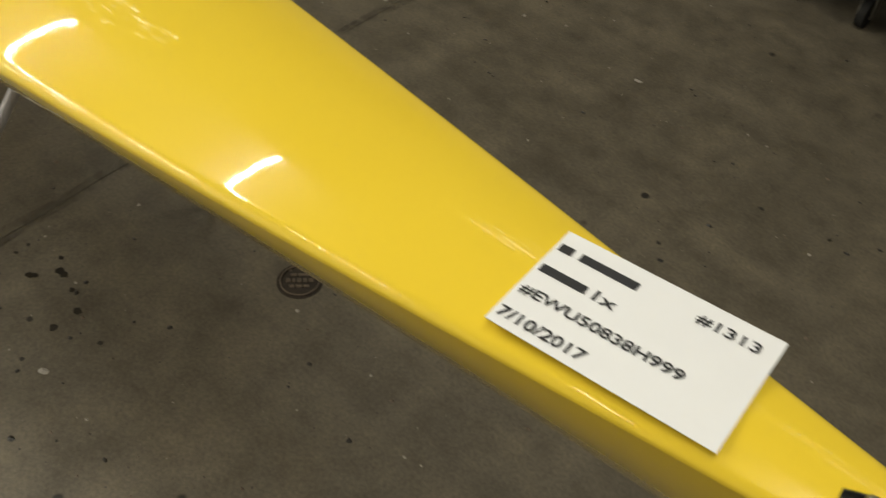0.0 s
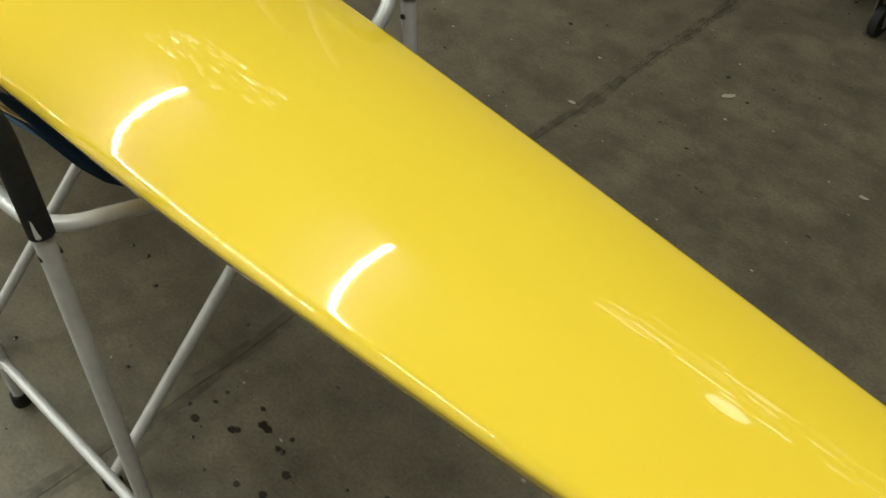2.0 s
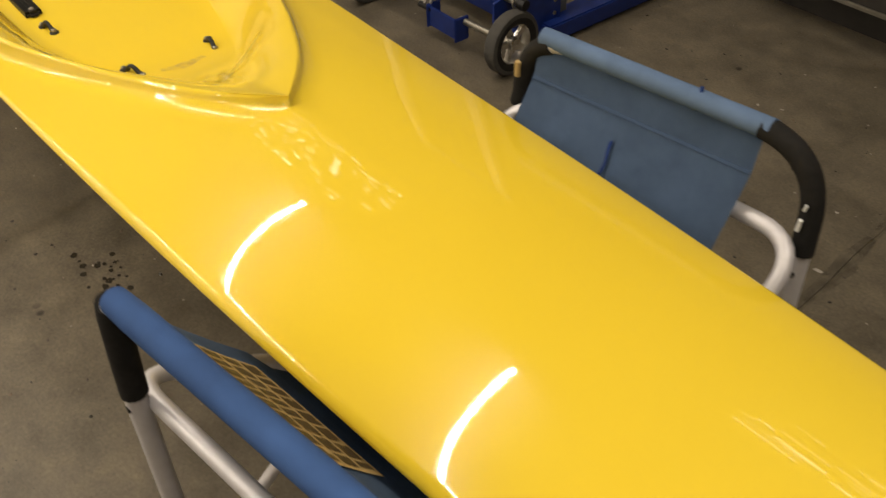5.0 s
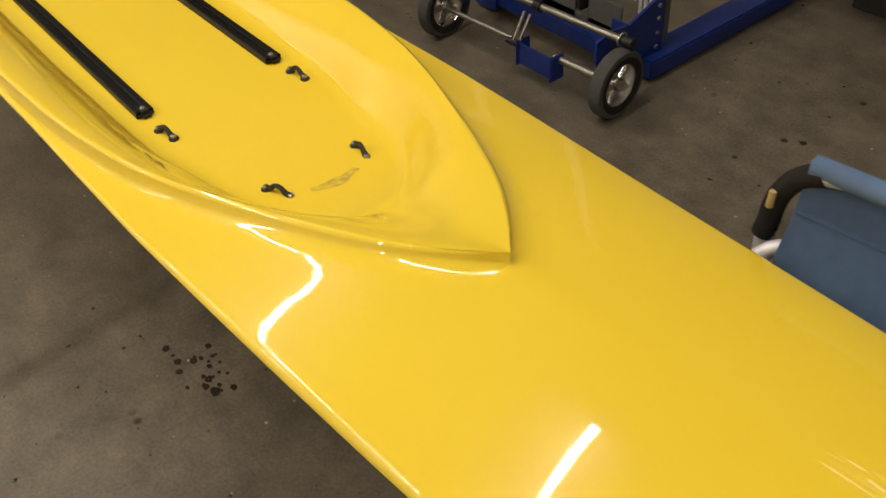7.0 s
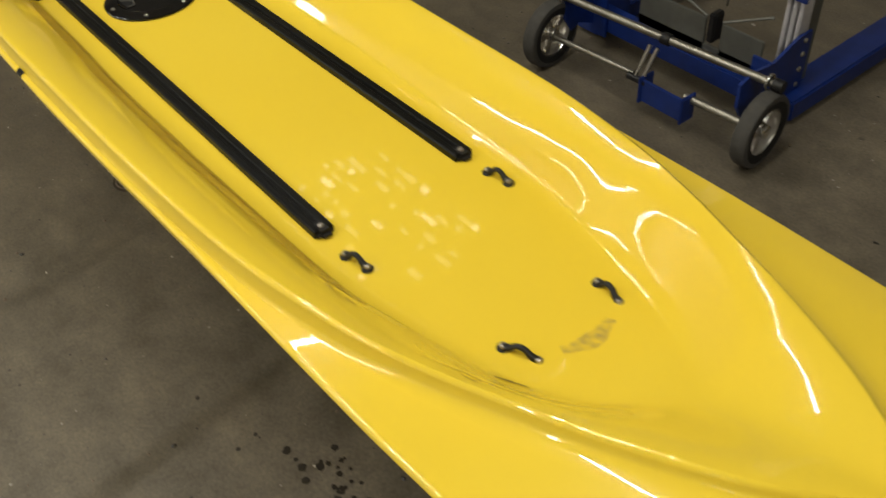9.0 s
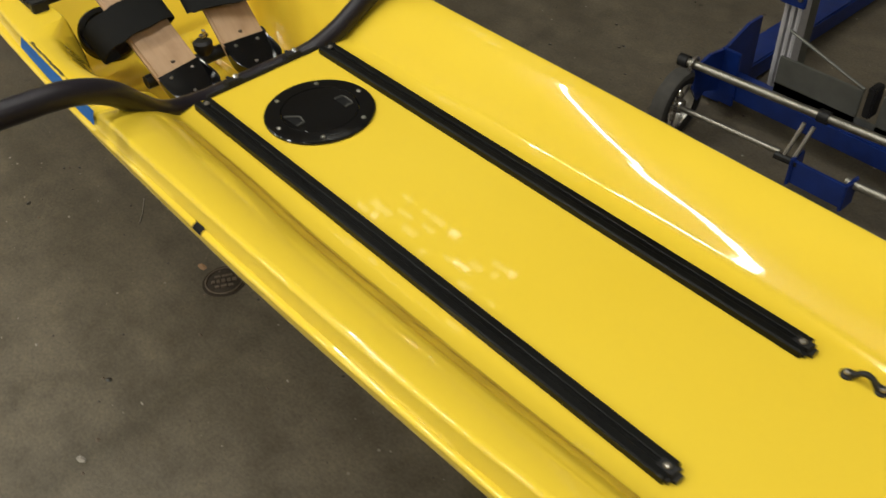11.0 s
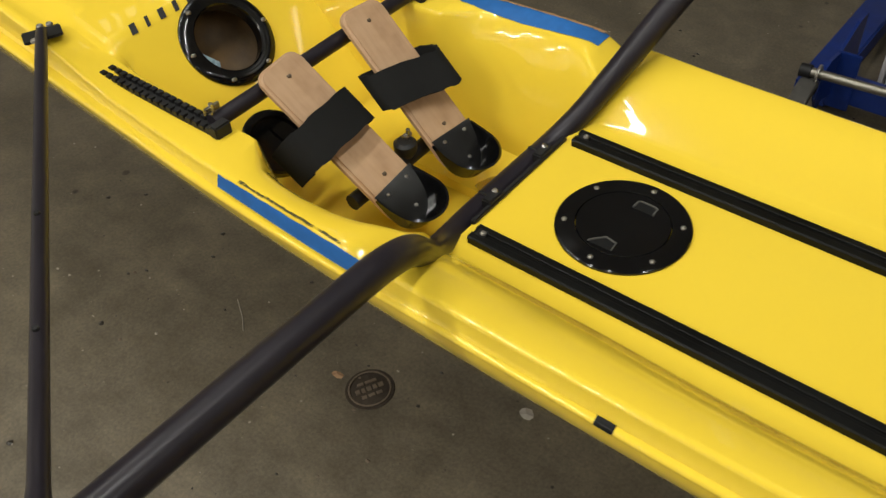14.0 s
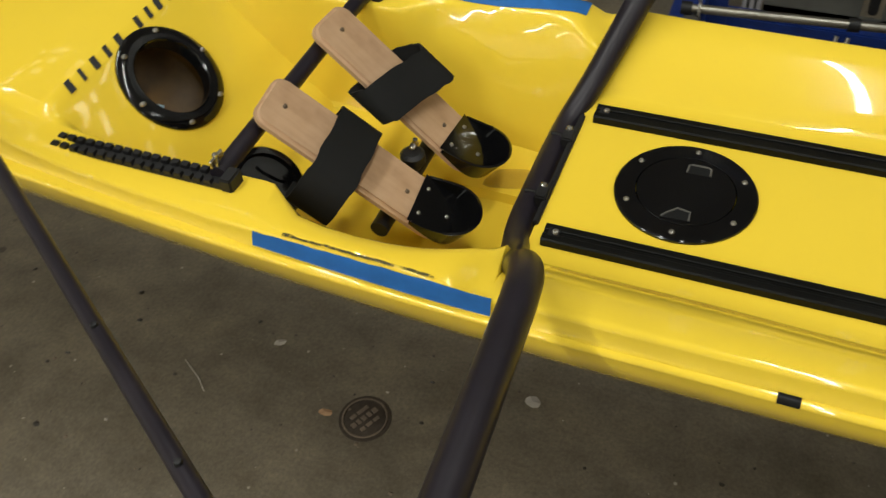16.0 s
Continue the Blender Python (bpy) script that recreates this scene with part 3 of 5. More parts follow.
# slide tracks
TRACK = [(-0.0142, 0), (-0.0142, 0.0090), (-0.0122, 0.011), (-0.0040, 0.011), (-0.0030, 0.0102), (-0.0026, 0.0085), (0.0026, 0.0085), (0.0030, 0.0102), (0.0040, 0.011), (0.0122, 0.011), (0.0142, 0.0090), (0.0142, 0)]


def slide_track(y):
    bm = extrude_profile(bmesh.new(), TRACK, 0.883, Matrix(((0, 0, 1, -3.585), (1, 0, 0, y), (0, 1, 0, 0.7062), (0, 0, 0, 1))))
    t = on_shell("slide_track", bm, BLACK_TRACK, "black grooved aluminium seat track")
    for x in (-3.585, -2.722):
        cap = box(bmesh.new(), x, x + 0.03 if x > -3 else x + 0.024, y - 0.0115, y + 0.0115, 0.703, 0.7180, 0.0055)
        on_shell("end_stop", cap, BLACK_MATT, parent=t)
        screw_at(t, (x + 0.014, y, 0.7183), size=0.95)
    return t


slide_track(0.432)
slide_track(0.661)


# screw-down deck plate between the tracks
def deck_plate():
    c = Vector((-3.447, MID, 0.706))
    m = Matrix.Translation(c)
    bm = lathe(bmesh.new(), [(0.0835, 0), (0.0835, 0.0028), (0.0818, 0.0046), (0.066, 0.0056), (0.0588, 0.0058), (0.0583, 0.0050), (0.0583, 0.0)], m, 56)
    p = on_shell("deck_plate", bm, BLACK_PLASTIC, "round glossy black deck plate with a screw-in lid")
    bm = lathe(bmesh.new(), [(0.0576, 0.0), (0.0576, 0.0050), (0.0571, 0.0057), (0.05, 0.0056), (0.03, 0.0055), (0.0, 0.0055)], m, 56)
    lid = on_shell("lid", bm, BLACK_PLASTIC, parent=p)
    arrow = [(-0.017, -0.007), (-0.012, 0.000), (-0.001, 0.011), (0.014, 0.008), (0.015, -0.006)]
    slot = [(-0.014, -0.007), (-0.013, 0.006), (-0.009, 0.008), (0.009, 0.008), (0.013, 0.006), (0.014, -0.007)]
    # Recesses are flat: their shade is painted black, their lit edges grey.
    for px, py, turn, pocket in ((-3.449, 0.506, 0, arrow), (-3.438, 0.588, 0, slot)):
        mm = Matrix.Translation((px, py, c.z + 0.0055)) @ Matrix.Rotation(radians(turn), 4, "Z")
        on_shell("painted_pocket", extrude_profile(bmesh.new(), pocket, 0.0003, mm), RECESS_SHADE, parent=p)
        bm = tube(bmesh.new(), [mm @ Vector((x, y, 0.0009)) for x, y in pocket], 0.0014, 8)
        on_shell("lit_pocket_lip", bm, RUBBER_AND_LIT_LIP, parent=p)
    for k in range(6):
        a = radians(28.5 + 60 * k)
        screw_at(p, c + Vector((math.cos(a) * 0.0715, math.sin(a) * 0.0715, 0.0052)), size=0.85)


deck_plate()


# open inspection port on the sloping bulkhead
def inspection_port():
    nrm = RAMP_UP
    m = axes(PORT + nrm * 0.0005, (0, 1, 0), nrm)
    bm = lathe(bmesh.new(), [(0.054, -0.014), (0.054, 0.006), (0.056, 0.0085), (0.061, 0.008), (0.064, 0.0085), (0.074, 0.0065), (0.078, 0.003), (0.078, -0.001), (0.059, -0.002), (0.057, -0.014)], m, 56)
    p = on_shell("inspection_port", bm, BLACK_PLASTIC, "open round black inspection port ring")
    for k in range(6):
        a = radians(-3 + 60 * k)
        screw_at(p, m @ Vector((math.cos(a) * 0.0695, math.sin(a) * 0.0695, 0.0075)), nrm)
    bm = lathe(bmesh.new(), [(0.0, -0.105), (0.06, -0.10), (0.092, -0.075), (0.098, -0.012), (0.06, -0.010)], m, 32)
    on_shell("hull_cavity", bm, FIBRE, "dark brown fibreglass inside of the hull", parent=p)
    bm = box(bmesh.new(), -4.28, -4.165, 0.440, 0.527, 0.600, 0.700, 0.008)
    on_shell("flotation_block", bm, FOAM_PALE, "pale blue flotation foam inside the hull", parent=p)


inspection_port()


# pad eyes
def pad_eye(a, b):
    a, b = Vector(a), Vector(b)
    d = (b - a).normalized()
    pts = [a + d * s * (b - a).length + Vector((0, 0, h)) for s, h in ((0.0, 0.003), (0.2, 0.006), (0.35, 0.0125), (0.5, 0.0145), (0.65, 0.0125), (0.8, 0.006), (1.0, 0.003))]
    bm = tube(bmesh.new(), pts, [0.0055, 0.004, 0.0035, 0.0035, 0.0035, 0.004, 0.0055], 10)
    for q in (a, b):
        lathe(bm, [(0, 0.0035), (0.006, 0.0035), (0.0078, 0.002), (0.0078, -0.0005), (0, -0.0005)], Matrix.Translation(q), 14)
    e = on_shell("pad_eye", bm, BLACK_MATT, "small black pad eye with steel screws")
    for q in (a, b):
        screw_at(e, q + Vector((0, 0, 0.006)), size=1.05)


Z = 0.7065
pad_eye((-2.655, 0.664, Z), (-2.619, 0.669, Z))
pad_eye((-2.650, 0.429, Z), (-2.614, 0.436, Z))
pad_eye((-2.412, 0.622, Z), (-2.374, 0.617, Z))
pad_eye((-2.412, 0.475, Z), (-2.372, 0.490, Z))


# rigger with its two back braces
def mirror(p):
    return Vector((p[0], 2 * MID - p[1], p[2]))


ARM = [(-3.522, -0.21, 0.882), (-3.550, 0.275, 0.834), (-3.602, 0.372, 0.712), (-3.622, 0.452, 0.690), (-3.622, 0.51, 0.690)]
FAR_ARM = [(-3.522, 1.31, 0.882), (-3.538, 0.850, 0.868), (-3.602, 0.703, 0.722), (-3.620, 0.655, 0.692), (-3.622, 0.59, 0.690)]


def rigger():
    near = fillet(ARM, 0.07, 9)
    mid = [Vector((-3.622, y, 0.690)) for y in (0.53, 0.55, 0.57)]
    line = near + mid + fillet(FAR_ARM, 0.045, 9)[::-1]
    rad = []
    for p in line:
        off = abs(p.y - MID)
        rad.append(0.0165 + 0.0015 * min(1, max(0.0, off - 0.12) / 0.15))
    r = on_shell("rigger", tube(bmesh.new(), line, rad, 18), BLACK_TUBE, "black painted tubular rigger across the cockpit")
    bm = box(bmesh.new(), -3.6035, -3.5965, 0.447, 0.655, 0.700, 0.7115, 0.0015)
    on_shell("mounting_strip", bm, BLACK_MATT, parent=r)
    for y in (0.500, 0.611):
        bm = tube(bmesh.new(), [Vector((-3.622 + 0.018 * math.cos(a), y, 0.690 + 0.018 * math.sin(a))) for a in np.linspace(-0.5, 2.0, 9)], 0.0024, 6)
        box(bm, -3.613, -3.598, y - 0.017, y + 0.012, 0.698, 0.716, 0.002)
        on_shell("clamp", bm, BLACK_MATT, parent=r)
        bm = lathe(bmesh.new(), [(0, 0.004), (0.003, 0.0035), (0.0045, 0.002), (0.0045, -0.006), (0, -0.006)], axes(Vector((-3.607, y + 0.004, 0.716)), (0, 1, 0), (0.3, 0, 1)), 8)
        on_shell("clamp_bolt", bm, STEEL, parent=r)
    for flip in (False, True):
        g = mirror if flip else Vector
        line = [g(p) for p in ((-4.287, 0.323, 0.816), (-4.26, 0.306, 0.818), (-3.588, -0.118, 0.8635), (-3.552, -0.141, 0.869), (-3.515, -0.165, 0.884))]
        on_shell("brace", tube(bmesh.new(), line, [0.0075, 0.0085, 0.0092, 0.013, 0.0135], 14), BLACK_TUBE, "thin black brace tube", parent=r)
        for s, h in ((0.55, 0.0085), (0.78, 0.0088)):
            q = Vector(line[1]).lerp(line[2], s)
            bm = lathe(bmesh.new(), [(0, 0.0035), (0.003, 0.003), (0.004, 0), (0, -0.002)], Matrix.Translation(q + Vector((0, 0, h))), 10)
            on_shell("spring_pin", bm, BLACK_MATT, parent=r)
        o = g((-4.288, 0.322, 0))
        bm = box(bmesh.new(), -0.017, 0.017, -0.028, 0.028, 0, 0.004, 0.0015, Matrix.Translation((o.x, o.y, 0.8065)) @ Matrix.Rotation(radians(-24 if not flip else 24), 4, "Z"))
        on_shell("brace_plate", bm, BLACK_MATT, parent=r)
        for dx, dy in ((0.003, 0.0), (-0.010, 0.020), (0.012, -0.020)):
            screw_at(r, (o.x + dx, o.y + (dy if not flip else -dy), 0.8125 if dy else 0.823), (0, 0, 1), "bolt", 1.2)
        j = g((-3.535, -0.156, 0.893))
        bm = lathe(bmesh.new(), [(0.011, -0.008), (0.011, 0.0), (0.010, 0.002), (0.006, 0.002), (0.006, -0.001), (0, -0.001)], Matrix.Translation(j), 16)
        on_shell("joint_bolt", bm, STEEL, "bright hollow-headed bolt", parent=r)
        bm = tube(bmesh.new(), [g((-3.5255, -0.155, 0.880)), g((-3.521, -0.23, 0.888))], 0.0235, 18)
        on_shell("end_collar", bm, BLACK_MATT, parent=r)
    return r


rigger()


# foot stretcher: two boards with heel cups and straps on a cross bar
def foot_stretcher():
    bar = [(-3.948, 0.346, 0.778), (-3.948, 0.754, 0.778)]
    st = on_shell("foot_stretcher", tube(bmesh.new(), bar, 0.0115, 14), BLACK_TUBE, "foot stretcher with two pale wooden boards and black straps")
    low = tube(bmesh.new(), [(-3.800, 0.432, 0.650), (-3.800, 0.668, 0.650)], 0.012, 14)
    on_shell("lower_bar", low, BLACK_MATT, parent=st)
    bm = lathe(bmesh.new(), [(0, 0.016), (0.012, 0.016), (0.017, 0.012), (0.017, 0.0), (0.010, -0.012), (0, -0.012)], axes(Vector((-3.80, 0.548, 0.668)), (1, 0, 0), (0.3, 0, 1)), 18)
    on_shell("clamp_knob", bm, BLACK_MATT, parent=st)
    bm = tube(bmesh.new(), [(-3.800, 0.552, 0.682), (-3.796, 0.553, 0.702)], 0.0035, 8)
    box(bm, -3.803, -3.795, 0.545, 0.560, 0.688, 0.694, 0.001)
    on_shell("wing_nut", bm, STEEL, "small bright wing nut", parent=st)
    for top, bot in (((-3.921, 0.463, 0.796), (-3.779, 0.479, 0.681)), ((-3.923, 0.627, 0.799), (-3.781, 0.613, 0.683))):
        top, bot = Vector(top), Vector(bot)
        d = (bot - top).normalized()
        n = Vector((0.62, 0, 0.78))
        m = axes(top, d, n)
        w, t0, t1 = 0.040, -0.027, 0.258
        cor = []
        for cx, cy, a0 in ((t1 - 0.035, -w + 0.035, 270), (t1 - 0.035, w - 0.035, 0), (t0 + 0.018, w - 0.018, 90), (t0 + 0.018, -w + 0.018, 180)):
            rr = 0.035 if cx > 0.1 else 0.018
            for k in range(6):
                a = radians(a0 + 18 * k)
                cor.append((cx + rr * math.cos(a), cy + rr * math.sin(a)))
        bm = extrude_profile(bmesh.new(), cor, 0.015, Matrix.Translation((0, 0, -0.015)))
        es = [e for e in bm.edges if abs(e.verts[0].co.z - e.verts[1].co.z) < 1e-6]
        bmesh.ops.bevel(bm, geom=es, offset=0.0045, segments=3, affect="EDGES")
        bd = part("board", bm, WOOD, st, "pale plywood foot board with rounded corners")
        bd.matrix_basis = OFF @ m
        for s in (0.0, (bot - top).length):
            sc = screw_at(st, m @ Vector((s, 0, -0.0012)), n, size=0.95)
            sc.data = WOOD_SCREW
        # heel cup
        bm = bmesh.new()
        ring = []
        for k in range(17):
            a = radians(-90 + 180 * k / 16)
            ring.append((0.238 + 0.037 * math.cos(a), 0.042 * math.sin(a)))
        ring = [(0.203, -0.041), (0.225, -0.0425)] + ring + [(0.225, 0.0425), (0.203, 0.041)]
        hts = [0.0035, 0.013] + [0.020 + 0.018 * math.sin(math.pi * k / 16) for k in range(17)] + [0.013, 0.0035]
        inner, outer, ti, to = [], [], [], []
        for (x, y), h in zip(ring, hts):
            f = 1.0 - 0.0035 / max(0.02, math.hypot(x - 0.235, y))
            ix, iy = 0.235 + (x - 0.235) * f, y * f
            lean = 1.0 + 0.06 * h / 0.04
            outer.append(bm.verts.new((x, y, -0.002)))
            inner.append(bm.verts.new((ix, iy, 0.003)))
            to.append(bm.verts.new((0.235 + (x - 0.235) * lean, y * lean, h)))
            ti.append(bm.verts.new((0.235 + (ix - 0.235) * lean, iy * lean, h)))
        nn = len(ring)
        for k in range(nn - 1):
            bm.faces.new((outer[k], outer[k + 1], to[k + 1], to[k]))
            bm.faces.new((to[k], to[k + 1], ti[k + 1], ti[k]))
            bm.faces.new((ti[k], ti[k + 1], inner[k + 1], inner[k]))
        bm.faces.new(inner + [bm.verts.new((0.198, 0.041, 0.003)), bm.verts.new((0.198, -0.041, 0.003))])
        bm.faces.new(outer[::-1])
        hc = part("heel_cup", bm, BLACK_PLASTIC, st, "glossy black heel cup")
        hc.matrix_basis = OFF @ m
        for sx, sy in ((0.208, -0.021), (0.208, 0.021), (0.245, 0.0)):
            screw_at(st, m @ Vector((sx, sy, 0.0030)), n, size=0.72)
        # strap
        if top.y < MID:
            loop, sa, sb, tilt = [(0.036, -0.020), (0.050, -0.004), (0.046, 0.011), (0.020, 0.016), (-0.020, 0.016), (-0.052, 0.013), (-0.072, 0.0), (-0.086, -0.026), (-0.080, -0.054), (-0.050, -0.050)], 0.061, 0.120, 0.0
        else:
            loop, sa, sb, tilt = [(-0.030, -0.020), (-0.060, -0.018), (-0.072, 0.0), (-0.055, 0.017), (-0.020, 0.023), (0.010, 0.030), (0.028, 0.038), (0.041, 0.039), (0.050, 0.028), (0.051, 0.012), (0.046, -0.008), (0.034, -0.020)], 0.087, 0.145, 0.22
        loop = [tuple(q)[:2] for q in fillet([(y, z, 0) for y, z in loop], 0.014, 2)]
        bm = bmesh.new()
        gr = []
        for k, (y, z) in enumerate(loop):
            skew = tilt * y + 0.003 * noise.noise((k * 0.4, top.y * 9, 0)) - ((0.040 * max(0.0, k / len(loop) - 0.60) / 0.40 + 0.020 * max(0.0, 0.22 - k / len(loop)) / 0.22) if tilt else 0.0)
            p0, p1 = loop[max(0, k - 1)], loop[min(len(loop) - 1, k + 1)]
            tx, tz = p1[0] - p0[0], p1[1] - p0[1]
            ln = math.hypot(tx, tz)
            ny, nz = -tz / ln * 0.0018, tx / ln * 0.0018
            gr.append([bm.verts.new((xx + skew, y + s * ny, z + s * nz)) for s, xx in ((1, sa), (1, (sa + sb) / 2), (1, sb), (-1, sb), (-1, (sa + sb) / 2), (-1, sa))])
        for a, b in zip(gr, gr[1:]):
            for k in range(6):
                bm.faces.new((a[k], a[(k + 1) % 6], b[(k + 1) % 6], b[k]))
        bm.faces.new(gr[0])
        bm.faces.new(gr[-1][::-1])
        sp = part("strap", bm, STRAP, st, "black hook-and-loop foot strap", angle=50)
        sp.matrix_basis = OFF @ m
    for y in (0.350, 0.750):
        bm = bmesh.new()
        tube(bm, [(-3.948, y, 0.785), (-3.948, y, 0.806)], 0.0035, 8)
        box(bm, -3.950, -3.946, y - 0.013, y + 0.013, 0.793, 0.804, 0.0015)
        on_shell("wing_nut", bm, STEEL, "steel wing nut", parent=st)


foot_stretcher()


def toothed_rack(y):
    bm = box(bmesh.new(), -4.182, -3.925, y - 0.0115, y + 0.0115, 0.766, 0.7745, 0.001)
    for k in range(18):
        x = -4.178 + k * 0.0136
        for yy in (y - 0.0075, y + 0.0075):
            box(bm, x, x + 0.0095, yy - 0.0042, yy + 0.0042, 0.774, 0.7800, 0.0004)
    box(bm, -3.938, -3.922, y - 0.013, y + 0.013, 0.760, 0.787, 0.002)
    on_shell("toothed_rack", bm, BLACK_MATT, "black toothed adjustment rack", angle=30)


toothed_rack(0.343)
toothed_rack(2 * MID - 0.343)

# loose port lid in the foot well
bm = lathe(bmesh.new(), [(0.0, -0.012), (0.046, -0.012), (0.052, -0.008), (0.052, 0.006), (0.049, 0.009), (0.040, 0.009), (0.038, 0.004), (0, 0.003)], None, 36)
extrude_profile(bm, [(-0.022, -0.003), (-0.012, 0.008), (0.012, 0.008), (0.022, -0.003), (0.012, -0.006), (-0.012, -0.006)], 0.004, Matrix.Translation((0, 0.015, 0.003)))
lid = part("port_lid", bm, BLACK_PLASTIC)
tagged(lid, "glossy black screw-in port lid lying loose in the foot well", "lid")
lid.matrix_basis = axes(Vector((-3.968, 0.450, 0.668)), (1, 0.25, -0.75), (0.78, 0.02, 1))


# masking tape on the rims, and a dark tape mark
def rim_tape(name, xa, xb, spans, mat, label):
    bm = bmesh.new()
    rowsv = []
    for x in np.linspace(xa, xb, 22):
        rag = 0.0015 * noise.noise((x * 60, 1, 0))
        rowsv.append([bm.verts.new((x, y + (rag if k == 0 else 0), z + (rag if k == 0 else 0))) for k, (y, z) in enumerate(spans(x))])
    for a, b in zip(rowsv, rowsv[1:]):
        for k in range(len(a) - 1):
            bm.faces.new((a[k], a[k + 1], b[k + 1], b[k]))
    on_shell(name, bm, mat, label, angle=60)


def near_wall(x, top=0.002, low=0.0):
    co, zt, zd = rim_out(x), rim_top(x), deck_z(x, rim_out(x))
    return [(MID - co + 0.0002, zt - 0.0025), (MID - co - 0.0028, zt - 0.009), (MID - co - 0.0045, zd + 0.007), (MID - co - 0.006, zd + 0.004)]


def far_rim(x):
    us, zs = zip(*section(x, "well")[:30])
    return [(MID + u, float(np.interp(u, us, zs)) + 0.0013) for u in np.linspace(rim_out(x) - 0.003, rim_out(x) - 0.036, 9)]


rim_tape("masking_tape", -3.872, -3.592, near_wall, TAPE_BLUE, "strip of blue masking tape along the rim")
rim_tape("masking_tape", -3.875, -3.635, far_rim, TAPE_BLUE, "strip of blue masking tape on the rim")


def mark_wall(x):
    b, e = half_beam(x), edge(x)
    ze = deck_z(x, b - e)
    return [(MID - rim_out(x) - 0.0055, ze + 0.0022)] + [(MID - (b - e + (e + 0.001) * math.sin(radians(a))), ze - e + (e + 0.001) * math.cos(radians(a))) for a in (0, 25, 50, 75)]


rim_tape("tape_mark", -3.312, -3.291, mark_wall, BLACK_TRACK, "small square of black tape on the gunwale")


# lettering of the maker on the bulkhead, as plain marks
def maker_mark(y, w):
    mm = axes(Vector((-4.212, y, ramp_z(-4.212))) + RAMP_UP * 0.0012, (0, 1, 0), RAMP_UP)
    bm = box(bmesh.new(), -w / 2, w / 2, -0.0080, 0.0080, -0.0004, 0.0003, 0, mm @ Matrix(((1, 0.25, 0, 0), (0, 1, 0, 0), (0, 0, 1, 0), (0, 0, 0, 1))))
    on_shell("maker_mark", bm, INK, smooth=False)


for y, w in ((0.422, 0.0105), (0.448, 0.006), (0.475, 0.0105), (0.502, 0.008), (0.529, 0.011), (0.574, 0.009), (0.599, 0.008), (0.622, 0.0105), (0.648, 0.0095)):
    maker_mark(y, w)


# scuffs
def surface_z(x, y):
    zone = "foredeck" if x > TIP else "seat"
    us, zs = zip(*section(x, zone)[:43])
    return float(np.interp(abs(y - MID), us, zs))


def patch(name, centre, w, h, turn, mat, label, n=10):
    bm = bmesh.new()
    bmesh.ops.create_grid(bm, x_segments=n * 2, y_segments=n, size=0.5)
    bmesh.ops.scale(bm, vec=(w, h, 1), verts=bm.verts)
    bmesh.ops.transform(bm, matrix=Matrix.Translation((centre[0], centre[1], 0)) @ Matrix.Rotation(radians(turn), 4, "Z"), verts=bm.verts)
    for v in bm.verts:
        v.co.z = surface_z(v.co.x, v.co.y) + 0.0009
    on_shell(name, bm, mat, label)


def rim_damage(name, xa, xb, side, mat, label, width=0.010, inset=0.006):
    bm = bmesh.new()
    rowsv = []
    for x in np.linspace(xa, xb, 40):
        w = width * (0.6 + 0.6 * noise.noise((x * 50, 4, side)))
        u = rim_out(x) - inset + 0.002 * noise.noise((x * 80, 7, side))
        rowsv.append([bm.verts.new((x, MID + side * uu, rim_top(x) + 0.0012)) for uu in (u - w, u - w / 2, u)])
    for a, b in zip(rowsv, rowsv[1:]):
        for k in range(2):
            bm.faces.new((a[k], a[k + 1], b[k + 1], b[k]))
    on_shell(name, bm, mat, label)


rim_damage("chipped_edge", -3.835, -3.655, -1, SCUFF_DARK, "dark ragged line of chipped gelcoat on the rim", 0.006, 0.0025)
rim_damage("chipped_edge", -3.86, -3.64, 1, SCUFF_PALE, "sanded pale brown edge beside the tape", 0.009, 0.002)
def ribbon(name, path, widths, mat, label):
    """A thin mark that follows the moulding along a plan line."""
    bm = bmesh.new()
    pts = [Vector((x, y, 0)) for x, y in path]
    rowsv = []
    for i, p in enumerate(pts):
        d = (pts[min(i + 1, len(pts) - 1)] - pts[max(i - 1, 0)]).normalized()
        n = Vector((-d.y, d.x, 0))
        w = widths * (0.35 + 0.65 * math.sin(math.pi * (i + 0.5) / len(pts)) ** 0.5)
        rowsv.append([bm.verts.new((q.x, q.y, surface_z(q.x, q.y) + 0.0009)) for q in (p - n * w / 2, p, p + n * w / 2)])
    for a, b in zip(rowsv, rowsv[1:]):
        for k in range(2):
            bm.faces.new((a[k], a[k + 1], b[k + 1], b[k]))
    on_shell(name, bm, mat, label)


def arc(points, steps=24):
    return [(q.x, q.y) for q in fillet([(x, y, 0) for x, y in points], 1.0, steps)]


ribbon("glue_residue", arc([(-2.364, 0.517), (-2.350, 0.552), (-2.361, 0.590)]), 0.024, RESIDUE, "worn grey remains of a sticker")
ribbon("scratch", arc([(-2.392, 0.374), (-2.372, 0.390), (-2.346, 0.392)]), 0.0022, SCRATCH, "thin curved scratch on the rim")
ribbon("scratch", arc([(-2.362, 0.380), (-2.345, 0.382), (-2.348, 0.394)]), 0.0018, SCRATCH, "thin curved scratch on the rim")
ribbon("scratch", arc([(-2.384, 0.437), (-2.369, 0.446), (-2.350, 0.455)]), 0.0035, SCRATCH, "dark scratch beside the seat deck")
ribbon("scratch", arc([(-2.600, 0.374), (-2.585, 0.381), (-2.566, 0.384)]), 0.004, SCRATCH, "brown scratch on the rim")
